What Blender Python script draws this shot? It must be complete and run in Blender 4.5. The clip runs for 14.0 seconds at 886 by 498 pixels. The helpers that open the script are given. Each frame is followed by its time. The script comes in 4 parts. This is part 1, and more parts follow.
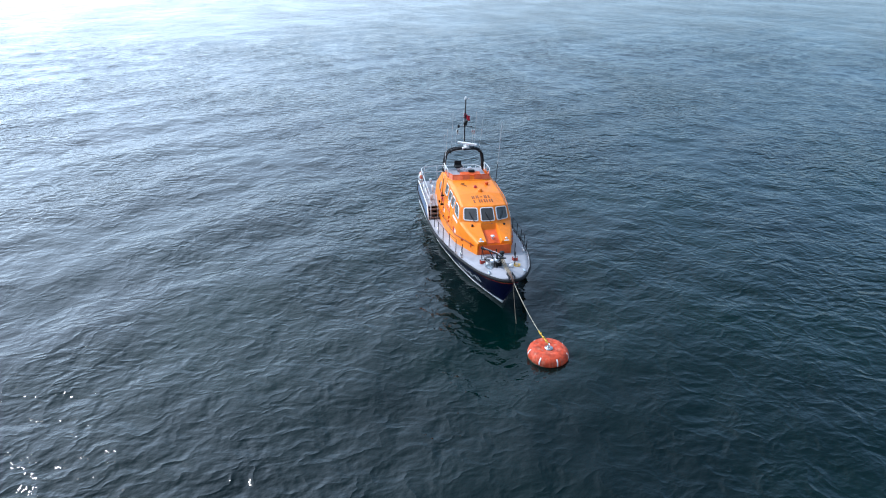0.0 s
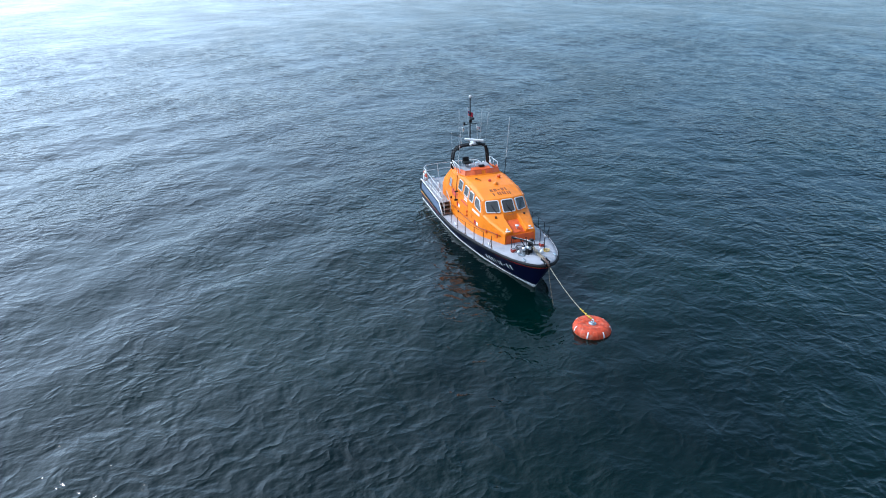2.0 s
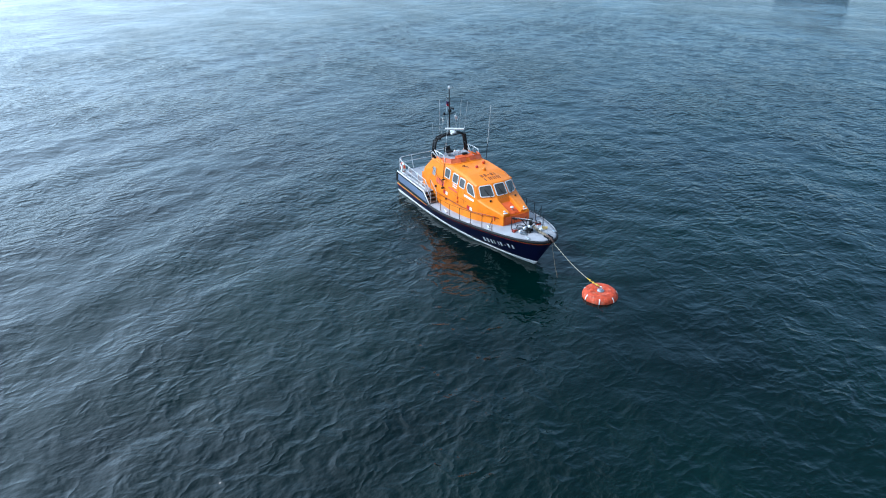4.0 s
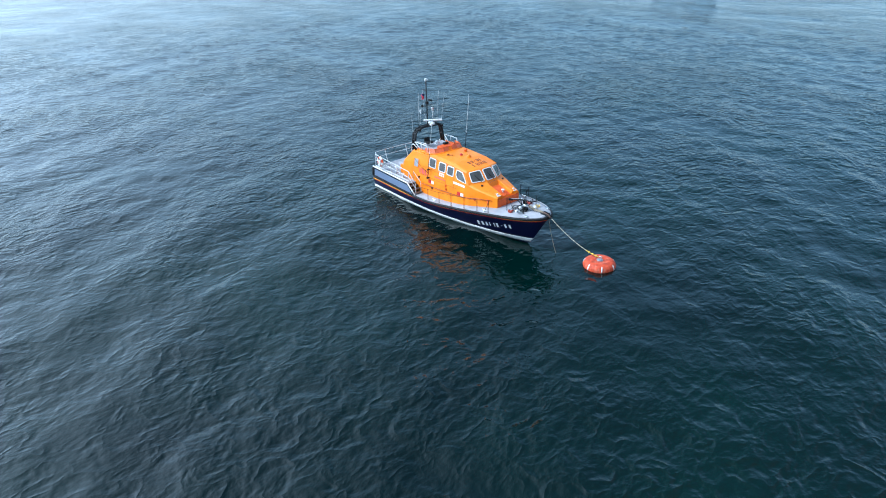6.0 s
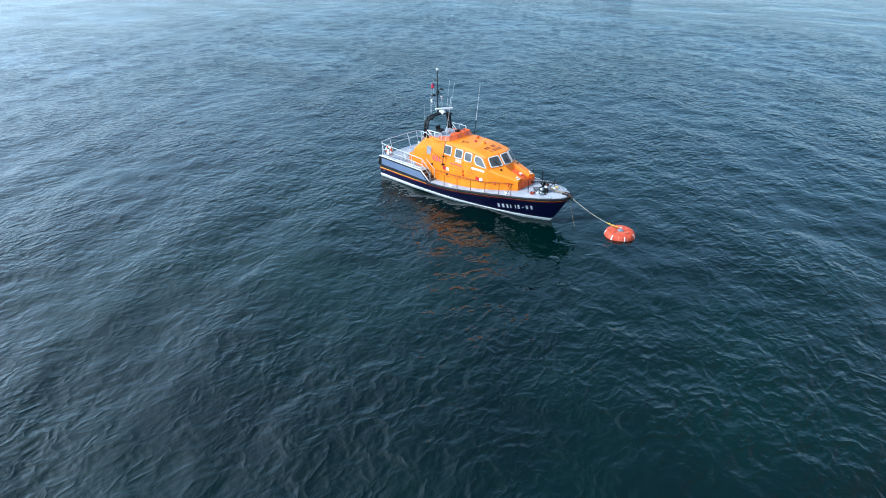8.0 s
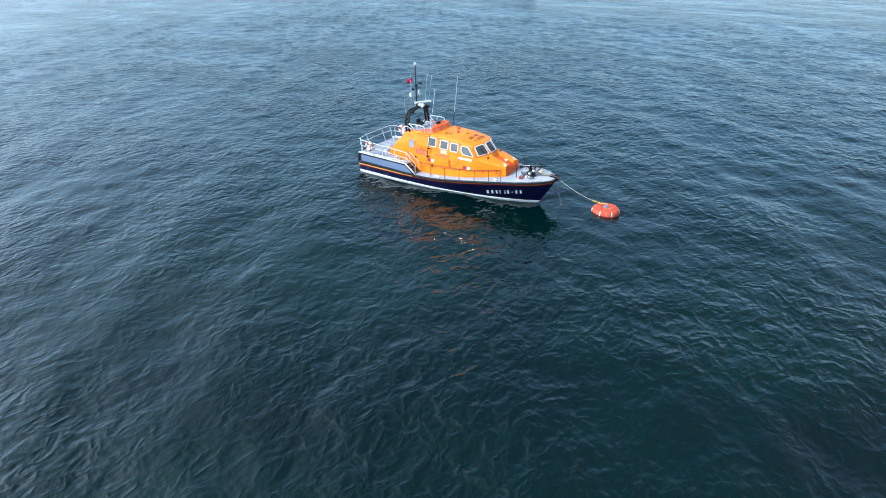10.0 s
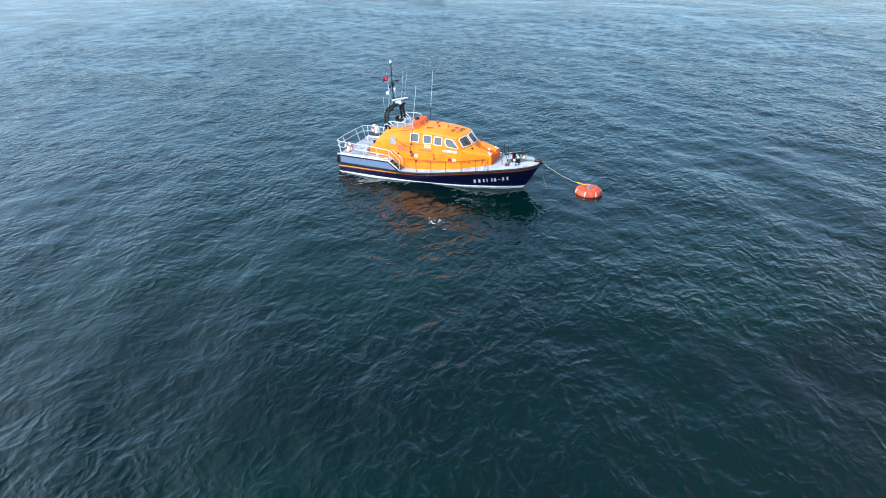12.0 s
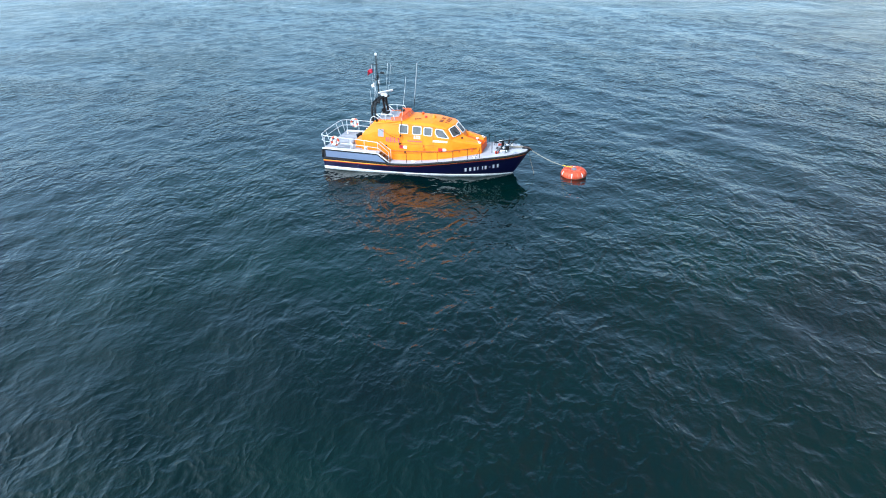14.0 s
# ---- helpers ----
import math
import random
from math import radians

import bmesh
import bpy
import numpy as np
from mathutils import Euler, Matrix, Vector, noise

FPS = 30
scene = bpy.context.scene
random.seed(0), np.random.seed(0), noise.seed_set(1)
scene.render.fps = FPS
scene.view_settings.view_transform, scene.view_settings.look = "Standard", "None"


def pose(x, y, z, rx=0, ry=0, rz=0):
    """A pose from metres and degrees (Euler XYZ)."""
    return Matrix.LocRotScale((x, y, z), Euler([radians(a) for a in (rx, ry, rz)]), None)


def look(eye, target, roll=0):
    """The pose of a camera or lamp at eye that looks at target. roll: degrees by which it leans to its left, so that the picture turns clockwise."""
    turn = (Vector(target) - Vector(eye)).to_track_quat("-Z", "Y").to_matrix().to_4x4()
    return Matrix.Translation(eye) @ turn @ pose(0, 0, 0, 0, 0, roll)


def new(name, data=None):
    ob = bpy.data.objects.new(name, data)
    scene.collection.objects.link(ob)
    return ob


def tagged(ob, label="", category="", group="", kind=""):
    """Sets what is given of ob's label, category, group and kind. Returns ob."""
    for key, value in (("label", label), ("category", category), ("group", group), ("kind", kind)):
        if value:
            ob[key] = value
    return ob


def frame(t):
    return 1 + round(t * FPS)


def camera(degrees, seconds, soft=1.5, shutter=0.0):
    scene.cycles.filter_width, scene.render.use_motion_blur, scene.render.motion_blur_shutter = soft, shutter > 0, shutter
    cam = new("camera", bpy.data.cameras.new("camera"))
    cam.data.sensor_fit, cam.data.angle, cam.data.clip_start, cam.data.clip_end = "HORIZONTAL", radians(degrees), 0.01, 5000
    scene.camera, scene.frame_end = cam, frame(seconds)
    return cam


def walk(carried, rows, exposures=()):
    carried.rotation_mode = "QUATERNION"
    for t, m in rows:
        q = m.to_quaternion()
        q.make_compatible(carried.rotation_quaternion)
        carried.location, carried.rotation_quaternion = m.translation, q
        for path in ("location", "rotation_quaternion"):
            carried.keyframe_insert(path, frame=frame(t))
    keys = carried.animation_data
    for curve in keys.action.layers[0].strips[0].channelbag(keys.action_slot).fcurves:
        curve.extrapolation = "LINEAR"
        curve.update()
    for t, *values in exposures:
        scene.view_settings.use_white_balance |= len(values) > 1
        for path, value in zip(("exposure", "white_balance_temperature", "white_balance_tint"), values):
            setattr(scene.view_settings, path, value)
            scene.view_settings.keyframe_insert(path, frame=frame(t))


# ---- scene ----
cam = camera(73.01, 14.0, soft=1.1)

# Drone's path: seconds, eye, target, roll
PATH = [
    (0.0, (41.53, -8.58, 17.57), (15.33, -3.45, 3.88), 0.99),
    (0.5, (41.60, -9.99, 17.72), (15.57, -4.16, 4.00), 0.75),
    (1.0, (41.67, -11.45, 17.86), (15.85, -4.85, 4.09), 0.50),
    (1.5, (41.65, -12.99, 17.99), (16.10, -5.53, 4.15), 0.24),
    (2.0, (41.52, -14.51, 18.12), (16.29, -6.10, 4.23), -0.01),
    (2.5, (41.32, -16.00, 18.25), (16.49, -6.58, 4.28), -0.23),
    (3.0, (41.10, -17.48, 18.35), (16.74, -7.03, 4.30), -0.44),
    (5.5, (38.81, -24.72, 18.40), (17.61, -9.02, 4.13), -0.59),
    (6.0, (38.20, -26.26, 18.34), (17.66, -9.68, 4.08), -0.58),
    (6.5, (37.47, -27.86, 18.28), (17.57, -10.53, 4.02), -0.56),
    (7.0, (36.67, -29.47, 18.21), (17.35, -11.49, 3.94), -0.52),
    (7.5, (35.83, -31.05, 18.13), (17.13, -12.44, 3.84), -0.48),
    (10.0, (31.26, -37.25, 17.94), (16.67, -15.30, 3.60), -0.41),
    (10.5, (30.24, -38.32, 17.91), (16.54, -15.83, 3.55), -0.52),
    (11.0, (29.16, -39.31, 17.88), (16.36, -16.30, 3.51), -0.63),
    (11.5, (27.98, -40.19, 17.85), (16.11, -16.67, 3.49), -0.75),
    (12.0, (26.77, -40.97, 17.82), (15.85, -17.01, 3.45), -0.83),
    (12.5, (25.53, -41.72, 17.77), (15.53, -17.38, 3.36), -0.87),
    (13.0, (24.28, -42.44, 17.73), (15.20, -17.77, 3.28), -0.87),
    (13.5, (23.00, -43.16, 17.68), (14.84, -18.19, 3.19), -0.87),
    (14.0, (21.72, -43.85, 17.64), (14.51, -18.60, 3.13), -0.87),
]
EXPOSURES = [(0, 0.95, 5950, 11), (3, 0.86, 5650, 6), (5.5, 1.07, 5650, 4), (6.5, 1.12, 5650, 4), (11, 1.34, 5950, 7), (14, 1.46, 6000, 7)]
walk(cam, [(t, look(eye, target, roll)) for t, eye, target, roll in PATH], EXPOSURES)

# ---- light: a veiled sun in a bright hazy sky ----
SUN_AZIMUTH, SUN_HEIGHT = 236.0, 43.0
sun_dir = Vector((math.cos(radians(SUN_AZIMUTH)) * math.cos(radians(SUN_HEIGHT)),
                  math.sin(radians(SUN_AZIMUTH)) * math.cos(radians(SUN_HEIGHT)), math.sin(radians(SUN_HEIGHT))))
world = bpy.data.worlds.new("sky")
scene.world = world
world.use_nodes = True
wn, wl = world.node_tree.nodes, world.node_tree.links
sky = wn.new("ShaderNodeTexSky")
sky.sky_type = "NISHITA"
sky.sun_disc = False
sky.sun_elevation = radians(SUN_HEIGHT)
sky.sun_rotation = radians(90 - SUN_AZIMUTH)
sky.air_density, sky.dust_density, sky.ozone_density = 1.0, 0.3, 2.5
# a thin cloud veil over the clear sky, brightest in the haze below the sun
spot = wn.new("ShaderNodeTexCoord")
dot = wn.new("ShaderNodeVectorMath")
dot.operation = "DOT_PRODUCT"
dot.inputs[1].default_value = Vector((math.cos(radians(226)) * math.cos(radians(27)), math.sin(radians(226)) * math.cos(radians(27)), math.sin(radians(27))))
wl.new(spot.outputs["Generated"], dot.inputs[0])
near = wn.new("ShaderNodeMapRange")
near.inputs["From Min"].default_value = -1.0
wl.new(dot.outputs["Value"], near.inputs["Value"])
glow = wn.new("ShaderNodeMath")
glow.operation = "POWER"
glow.inputs[1].default_value = 6.5
wl.new(near.outputs["Result"], glow.inputs[0])
cloud = wn.new("ShaderNodeMix")
cloud.data_type = "RGBA"
cloud.inputs["B"].default_value = (13.8, 16.2, 18.9, 1)
# the veil thins towards the zenith
split = wn.new("ShaderNodeSeparateXYZ")
wl.new(spot.outputs["Generated"], split.inputs[0])
height = wn.new("ShaderNodeValToRGB")
ramp = height.color_ramp
ramp.interpolation = "EASE"
ramp.elements[0].position, ramp.elements[0].color = 0.0, (1.0, 1.82, 2.7, 1)
ramp.elements[1].position, ramp.elements[1].color = 1.0, (0.40, 0.90, 1.30, 1)
for stop, shade in ((0.36, (1.22, 2.24, 3.22, 1)), (0.72, (0.52, 1.10, 1.62, 1))):
    ramp.elements.new(stop).color = shade
wl.new(split.outputs["Z"], height.inputs["Fac"])
# unseen whiter sky away from the sun, added to make shaded paint less yellow
away = wn.new("ShaderNodeVectorMath")
away.operation = "DOT_PRODUCT"
away.inputs[1].default_value = Vector((0.93, 0.12, 0.35))
wl.new(spot.outputs["Generated"], away.inputs[0])
share = wn.new("ShaderNodeMapRange")
share.interpolation_type = "SMOOTHSTEP"
share.inputs["From Min"].default_value, share.inputs["From Max"].default_value = 0.1, 0.85
wl.new(away.outputs["Value"], share.inputs["Value"])
back = wn.new("ShaderNodeMix")
back.data_type = "RGBA"
back.inputs["B"].default_value = (1.55, 1.6, 1.7, 1)
wl.new(share.outputs["Result"], back.inputs["Factor"])
wl.new(height.outputs["Color"], back.inputs["A"])
wl.new(back.outputs["Result"], cloud.inputs["A"])
wl.new(glow.outputs[0], cloud.inputs["Factor"])
veil = wn.new("ShaderNodeMix")
veil.data_type = "RGBA"
veil.inputs["Factor"].default_value = 0.75
wl.new(sky.outputs[0], veil.inputs["A"])
wl.new(cloud.outputs["Result"], veil.inputs["B"])
wl.new(veil.outputs["Result"], wn["Background"].inputs["Color"])
wn["Background"].inputs["Strength"].default_value = 0.15
sun = new("sun", bpy.data.lights.new("sun", "SUN"))
sun.data.energy, sun.data.angle, sun.data.color = 1.5, radians(3), (1.0, 0.97, 0.92)
sun.matrix_world = look(sun_dir * 200, (0, 0, 0))


# ---- materials ----
def material(name, colour, rough=0.5, metal=0.0, vary=0.12, scale=3.0, grain=0.0, grain_scale=60.0, coat=0.0, streak=0.0, shine=0.5,
             dirt=(0.12, 0.1, 0.08)):
    m = bpy.data.materials.new(name)
    m.use_nodes = True
    nodes, links = m.node_tree.nodes, m.node_tree.links
    bsdf = nodes["Principled BSDF"]
    bsdf.inputs["Roughness"].default_value = rough
    bsdf.inputs["Metallic"].default_value = metal
    bsdf.inputs["Specular IOR Level"].default_value = shine
    bsdf.inputs["Coat Weight"].default_value = coat
    bsdf.inputs["Coat Roughness"].default_value = 0.12
    coords = nodes.new("ShaderNodeTexCoord")
    big = nodes.new("ShaderNodeTexNoise")
    big.inputs["Scale"].default_value, big.inputs["Detail"].default_value = scale, 5
    links.new(coords.outputs["Object"], big.inputs["Vector"])
    ramp = nodes.new("ShaderNodeMapRange")
    ramp.inputs["From Min"].default_value, ramp.inputs["From Max"].default_value = 0.3, 0.7
    ramp.inputs["To Min"].default_value, ramp.inputs["To Max"].default_value = 1 - vary, 1 + vary * 0.5
    links.new(big.outputs["Fac"], ramp.inputs["Value"])
    mul = nodes.new("ShaderNodeVectorMath")
    mul.operation = "SCALE"
    mul.inputs[0].default_value = colour
    links.new(ramp.outputs["Result"], mul.inputs["Scale"])
    out = mul.outputs["Vector"]
    if streak:
        stretch = nodes.new("ShaderNodeMapping")
        stretch.inputs["Scale"].default_value = (7, 7, 0.8)
        links.new(coords.outputs["Object"], stretch.inputs["Vector"])
        lines = nodes.new("ShaderNodeTexNoise")
        lines.inputs["Scale"].default_value, lines.inputs["Detail"].default_value = 1.0, 4
        links.new(stretch.outputs["Vector"], lines.inputs["Vector"])
        cut = nodes.new("ShaderNodeMapRange")
        cut.inputs["From Min"].default_value, cut.inputs["From Max"].default_value = 0.52, 0.8
        cut.inputs["To Max"].default_value = streak
        links.new(lines.outputs["Fac"], cut.inputs["Value"])
        mix = nodes.new("ShaderNodeMix")
        mix.data_type = "RGBA"
        links.new(cut.outputs["Result"], mix.inputs["Factor"])
        links.new(out, mix.inputs["A"])
        mix.inputs["B"].default_value = (*dirt, 1)
        out = mix.outputs["Result"]
    links.new(out, bsdf.inputs["Base Color"])
    if grain:
        fine = nodes.new("ShaderNodeTexNoise")
        fine.inputs["Scale"].default_value, fine.inputs["Detail"].default_value = grain_scale, 3
        links.new(coords.outputs["Object"], fine.inputs["Vector"])
        bump = nodes.new("ShaderNodeBump")
        bump.inputs["Strength"].default_value, bump.inputs["Distance"].default_value = grain, 0.01
        links.new(fine.outputs["Fac"], bump.inputs["Height"])
        links.new(bump.outputs["Normal"], bsdf.inputs["Normal"])
    return m


ORANGE = material("orange_gloss_paint", (0.88, 0.226, 0.006), 0.42, shine=0.3, vary=0.15, scale=1.6, streak=0.22, dirt=(0.4, 0.14, 0.02))
# faded trim colour; also the shade colour painted on the bonnet front and recess
RED_ORANGE = material("faded_and_shaded_red_orange_paint", (0.74, 0.105, 0.012), 0.55, vary=0.2, scale=2.5)
NAVY = material("navy_hull_paint", (0.0038, 0.0048, 0.034), 0.28, shine=0.4, vary=0.25, scale=1.0, streak=0.06, dirt=(0.08, 0.08, 0.1))
SLATE = material("slate_blue_panel_paint", (0.125, 0.165, 0.25), 0.4, vary=0.12, scale=0.9, streak=0.15, dirt=(0.07, 0.1, 0.16))
WHITE = material("white_paint", (0.78, 0.78, 0.77), 0.42, vary=0.08, scale=2.0, streak=0.1, dirt=(0.4, 0.38, 0.32))
BOOT = material("weathered_white_boot_paint", (0.72, 0.72, 0.7), 0.5, vary=0.15, scale=1.5, streak=0.35, dirt=(0.33, 0.34, 0.28))
DECK = material("grey_non_slip_deck_paint", (0.34, 0.335, 0.36), 0.8, shine=0.3, vary=0.16, scale=1.4, grain=0.5, grain_scale=80)
BLACK = material("black_rubber", (0.010, 0.010, 0.011), 0.7, shine=0.3, vary=0.3, scale=4.0)
BLACK_PAINT = material("black_satin_paint", (0.006, 0.007, 0.009), 0.6, shine=0.3, vary=0.3, scale=5.0)
YELLOW = material("yellow_stripe_paint", (0.85, 0.42, 0.02), 0.4)
RED = material("red_stripe_paint", (0.5, 0.018, 0.02), 0.45)
STEEL = material("brushed_steel", (0.55, 0.56, 0.57), 0.3, metal=1.0, vary=0.2, scale=8)
GLASS = material("dark_tinted_glass", (0.065, 0.064, 0.062), 0.03, vary=0.35, scale=2.0, shine=0.7)
ACRYLIC = material("orange_acrylic_sheet", (0.78, 0.16, 0.05), 0.35, shine=0.4, vary=0.25, scale=3.0)
BROWN = material("worn_brown_treads", (0.10, 0.055, 0.04), 0.75, vary=0.3, scale=6.0)
BUOY = material("sun_bleached_red_orange_plastic", (0.6, 0.072, 0.026), 0.6, shine=0.3, vary=0.5, scale=4.5, streak=0.75, dirt=(0.58, 0.24, 0.15), grain=0.25)
ROPE = material("pale_hemp_rope", (0.55, 0.49, 0.36), 0.85, vary=0.3, scale=14)
YROPE = material("yellow_rope", (0.75, 0.48, 0.06), 0.8, vary=0.3, scale=14)
FLAG_RED = material("faded_red_cloth", (0.55, 0.02, 0.045), 0.8)
FLAG_BLUE = material("dark_blue_cloth", (0.02, 0.03, 0.12), 0.8)
LAMP_GLASS = material("frosted_lamp_cover", (0.75, 0.76, 0.76), 0.2)
RAIL = material("grey_white_rail_paint", (0.6, 0.61, 0.62), 0.45, vary=0.15, scale=5.0)
WEED = material("wet_weed", (0.02, 0.03, 0.012), 0.5, vary=0.4, scale=6, grain=0.5)


def water_material():
    m = bpy.data.materials.new("sea_water")
    m.use_nodes = True
    nodes, links = m.node_tree.nodes, m.node_tree.links
    bsdf = nodes["Principled BSDF"]
    bsdf.inputs["IOR"].default_value = 1.333
    coords = nodes.new("ShaderNodeTexCoord")

    def noisy(scale, detail, stretch=1.0, turn=0.0, rough=0.5, warp=0.0):
        mp = nodes.new("ShaderNodeMapping")
        mp.inputs["Rotation"].default_value = (0, 0, radians(turn))
        mp.inputs["Scale"].default_value = (1, stretch, 1)
        links.new(coords.outputs["Object"], mp.inputs["Vector"])
        n = nodes.new("ShaderNodeTexNoise")
        n.inputs["Scale"].default_value, n.inputs["Detail"].default_value = scale, detail
        n.inputs["Roughness"].default_value = rough
        n.inputs["Distortion"].default_value = warp
        links.new(mp.outputs["Vector"], n.inputs["Vector"])
        return n.outputs["Fac"]

    def maths(op, a, b):
        n = nodes.new("ShaderNodeMath")
        n.operation = op
        for k, v in enumerate((a, b)):
            if isinstance(v, (int, float)):
                n.inputs[k].default_value = v
            else:
                links.new(v, n.inputs[k])
        return n.outputs[0]

    def ranged(v, a, b, c, d):
        n = nodes.new("ShaderNodeMapRange")
        for k, w in zip(("From Min", "From Max", "To Min", "To Max"), (a, b, c, d)):
            n.inputs[k].default_value = w
        links.new(v, n.inputs["Value"])
        return n.outputs["Result"]

    # sharp little crests: one minus the distance of the noise from its middle
    def crests(v):
        return maths("SUBTRACT", 1.0, maths("ABSOLUTE", maths("MULTIPLY", maths("SUBTRACT", v, 0.5), 2.0), 0.0))

    gust = noisy(0.045, 3, 1.6, 20)
    # calmer in the lee round the boat, rougher further out
    away_from = nodes.new("ShaderNodeVectorMath")
    away_from.operation = "DISTANCE"
    away_from.inputs[1].default_value = (12, -4, 0)
    links.new(coords.outputs["Object"], away_from.inputs[0])
    lee = ranged(away_from.outputs["Value"], 10, 50, 0.72, 1.4)
    puffs = maths("MULTIPLY", ranged(gust, 0.36, 0.64, 0.35, 1.25), lee)
    a = maths("MULTIPLY", crests(noisy(0.9, 2.4, 0.76, 14, 0.52, 0.35)), WATER["crest"])
    b = maths("MULTIPLY", noisy(2.3, 3, 0.72, -30, 0.5), WATER["chop"])
    c = maths("MULTIPLY", noisy(8.0, 2, 0.8, 30), WATER["ripple"])
    d = maths("MULTIPLY", noisy(0.23, 2.5, 0.7, 14, 0.5, 0.4), WATER["swell"])
    height = maths("ADD", maths("MULTIPLY", maths("ADD", maths("ADD", a, b), c), puffs), d)
    bump = nodes.new("ShaderNodeBump")
    bump.inputs["Strength"].default_value, bump.inputs["Distance"].default_value = 1.0, 1.0
    links.new(height, bump.inputs["Height"])
    links.new(bump.outputs["Normal"], bsdf.inputs["Normal"])
    links.new(ranged(gust, 0.35, 0.65, WATER["rough"] * 0.8, WATER["rough"] * 1.25), bsdf.inputs["Roughness"])
    tint = nodes.new("ShaderNodeMix")
    tint.data_type = "RGBA"
    tint.inputs["A"].default_value, tint.inputs["B"].default_value = WATER["deep"], WATER["green"]
    links.new(ranged(noisy(0.08, 3, 1.0, 50), 0.35, 0.7, 0, 1), tint.inputs["Factor"])
    links.new(tint.outputs["Result"], bsdf.inputs["Base Color"])
    return m


WATER = {"swell": 0.21, "crest": 0.158, "chop": 0.07, "ripple": 0.009, "rough": 0.075,
         "deep": (0.0002, 0.0046, 0.0045, 1), "green": (0.0003, 0.0095, 0.0075, 1)}
SEA = water_material()


# ---- the sea: one sheet out to the horizon, wind chop modelled near the boat ----
def spread(low, high, step, reach):
    mid = list(np.arange(low, high, step))
    out, s, p = [], step, high
    while p < reach:
        out.append(p)
        s *= 1.035
        p += s
    back, s, p = [], step, low - step
    while p > -reach:
        back.append(p)
        s *= 1.035
        p -= s
    return np.array(back[::-1] + mid + out)


def build_sea():
    xs, ys = spread(-75, 46, 0.32, 4200), spread(-56, 85, 0.32, 4200)
    hx, hy = np.gradient(xs), np.gradient(ys)
    gx, gy = np.meshgrid(xs, ys, indexing="ij")
    gap = np.maximum(*np.meshgrid(hx, hy, indexing="ij"))
    dx, dy, dz = np.zeros_like(gx), np.zeros_like(gx), np.zeros_like(gx)
    rng = np.random.RandomState(5)
    for k in range(46):
        length = 0.85 * (4.6 / 0.85) ** (k / 45) * rng.uniform(0.93, 1.07)
        way = radians(WAVE_HEADING + rng.normal(0, 75))
        slope = WAVE_SLOPE * rng.uniform(0.5, 1.3) 
        n, phase = 2 * math.pi / length, rng.uniform(0, 6.28)
        fade = np.clip(length / (gap * 2.6) - 1, 0, 1)
        arg = n * (gx * math.cos(way) + gy * math.sin(way)) + phase
        high = slope / n * fade
        dz += high * np.cos(arg)
        dx -= 0.8 * high * math.cos(way) * np.sin(arg)
        dy -= 0.8 * high * math.sin(way) * np.sin(arg)
    # a low ground swell that runs across the wind chop
    for k in range(7):
        length = rng.uniform(5.5, 12.0)
        way = radians(SWELL_HEADING + rng.normal(0, 14))
        n, phase = 2 * math.pi / length, rng.uniform(0, 6.28)
        fade = np.clip(length / (gap * 2.6) - 1, 0, 1)
        dz += 0.015 / n * fade * np.cos(n * (gx * math.cos(way) + gy * math.sin(way)) + phase)
    nx, ny = len(xs), len(ys)
    co = np.stack([gx + dx, gy + dy, dz], -1).reshape(-1, 3)
    i = np.arange(nx * ny).reshape(nx, ny)
    quads = np.stack([i[:-1, :-1], i[1:, :-1], i[1:, 1:], i[:-1, 1:]], -1).reshape(-1, 4)
    me = bpy.data.meshes.new("water")
    me.vertices.add(len(co))
    me.vertices.foreach_set("co", co.ravel())
    me.loops.add(quads.size)
    me.loops.foreach_set("vertex_index", quads.ravel())
    me.polygons.add(len(quads))
    me.polygons.foreach_set("loop_start", np.arange(len(quads)) * 4)
    me.polygons.foreach_set("use_smooth", np.ones(len(quads), bool))
    me.update(calc_edges=True)
    me.materials.append(SEA)
    return tagged(new("water", me), "dark teal sea with fine wind ripples", "sea", kind="structure")


WAVE_HEADING, WAVE_SLOPE, SWELL_HEADING = 196.0, 0.0145, 217.0
sea = build_sea()


# ---- mesh helpers; boat parts are written in metres from the transom, x to the bow, y to port ----
ROOT = Vector((7, 0, 0))


def part(name, bm, mat, parent, label="", smooth=False, bevel=0.0, shift=ROOT):
    bmesh.ops.recalc_face_normals(bm, faces=bm.faces)
    me = bpy.data.meshes.new(name)
    bmesh.ops.translate(bm, verts=bm.verts, vec=-shift)
    bm.to_mesh(me)
    bm.free()
    me.materials.append(mat)
    for f in me.polygons:
        f.use_smooth = smooth
    ob = new(name, me)
    ob.parent = parent
    if label:
        tagged(ob, label)
    if bevel:
        mod = ob.modifiers.new("bevel", "BEVEL")
        mod.width, mod.segments, mod.limit_method, mod.angle_limit = bevel, 2, "ANGLE", radians(28)
    return ob


def box(bm, centre, size, turn=None):
    m = Matrix.Translation(centre) @ (turn or Matrix()) @ Matrix.Diagonal((*size, 1))
    bmesh.ops.create_cube(bm, size=1, matrix=m)
    return bm


def boxed(centre, size, turn=None):
    return box(bmesh.new(), centre, size, turn)


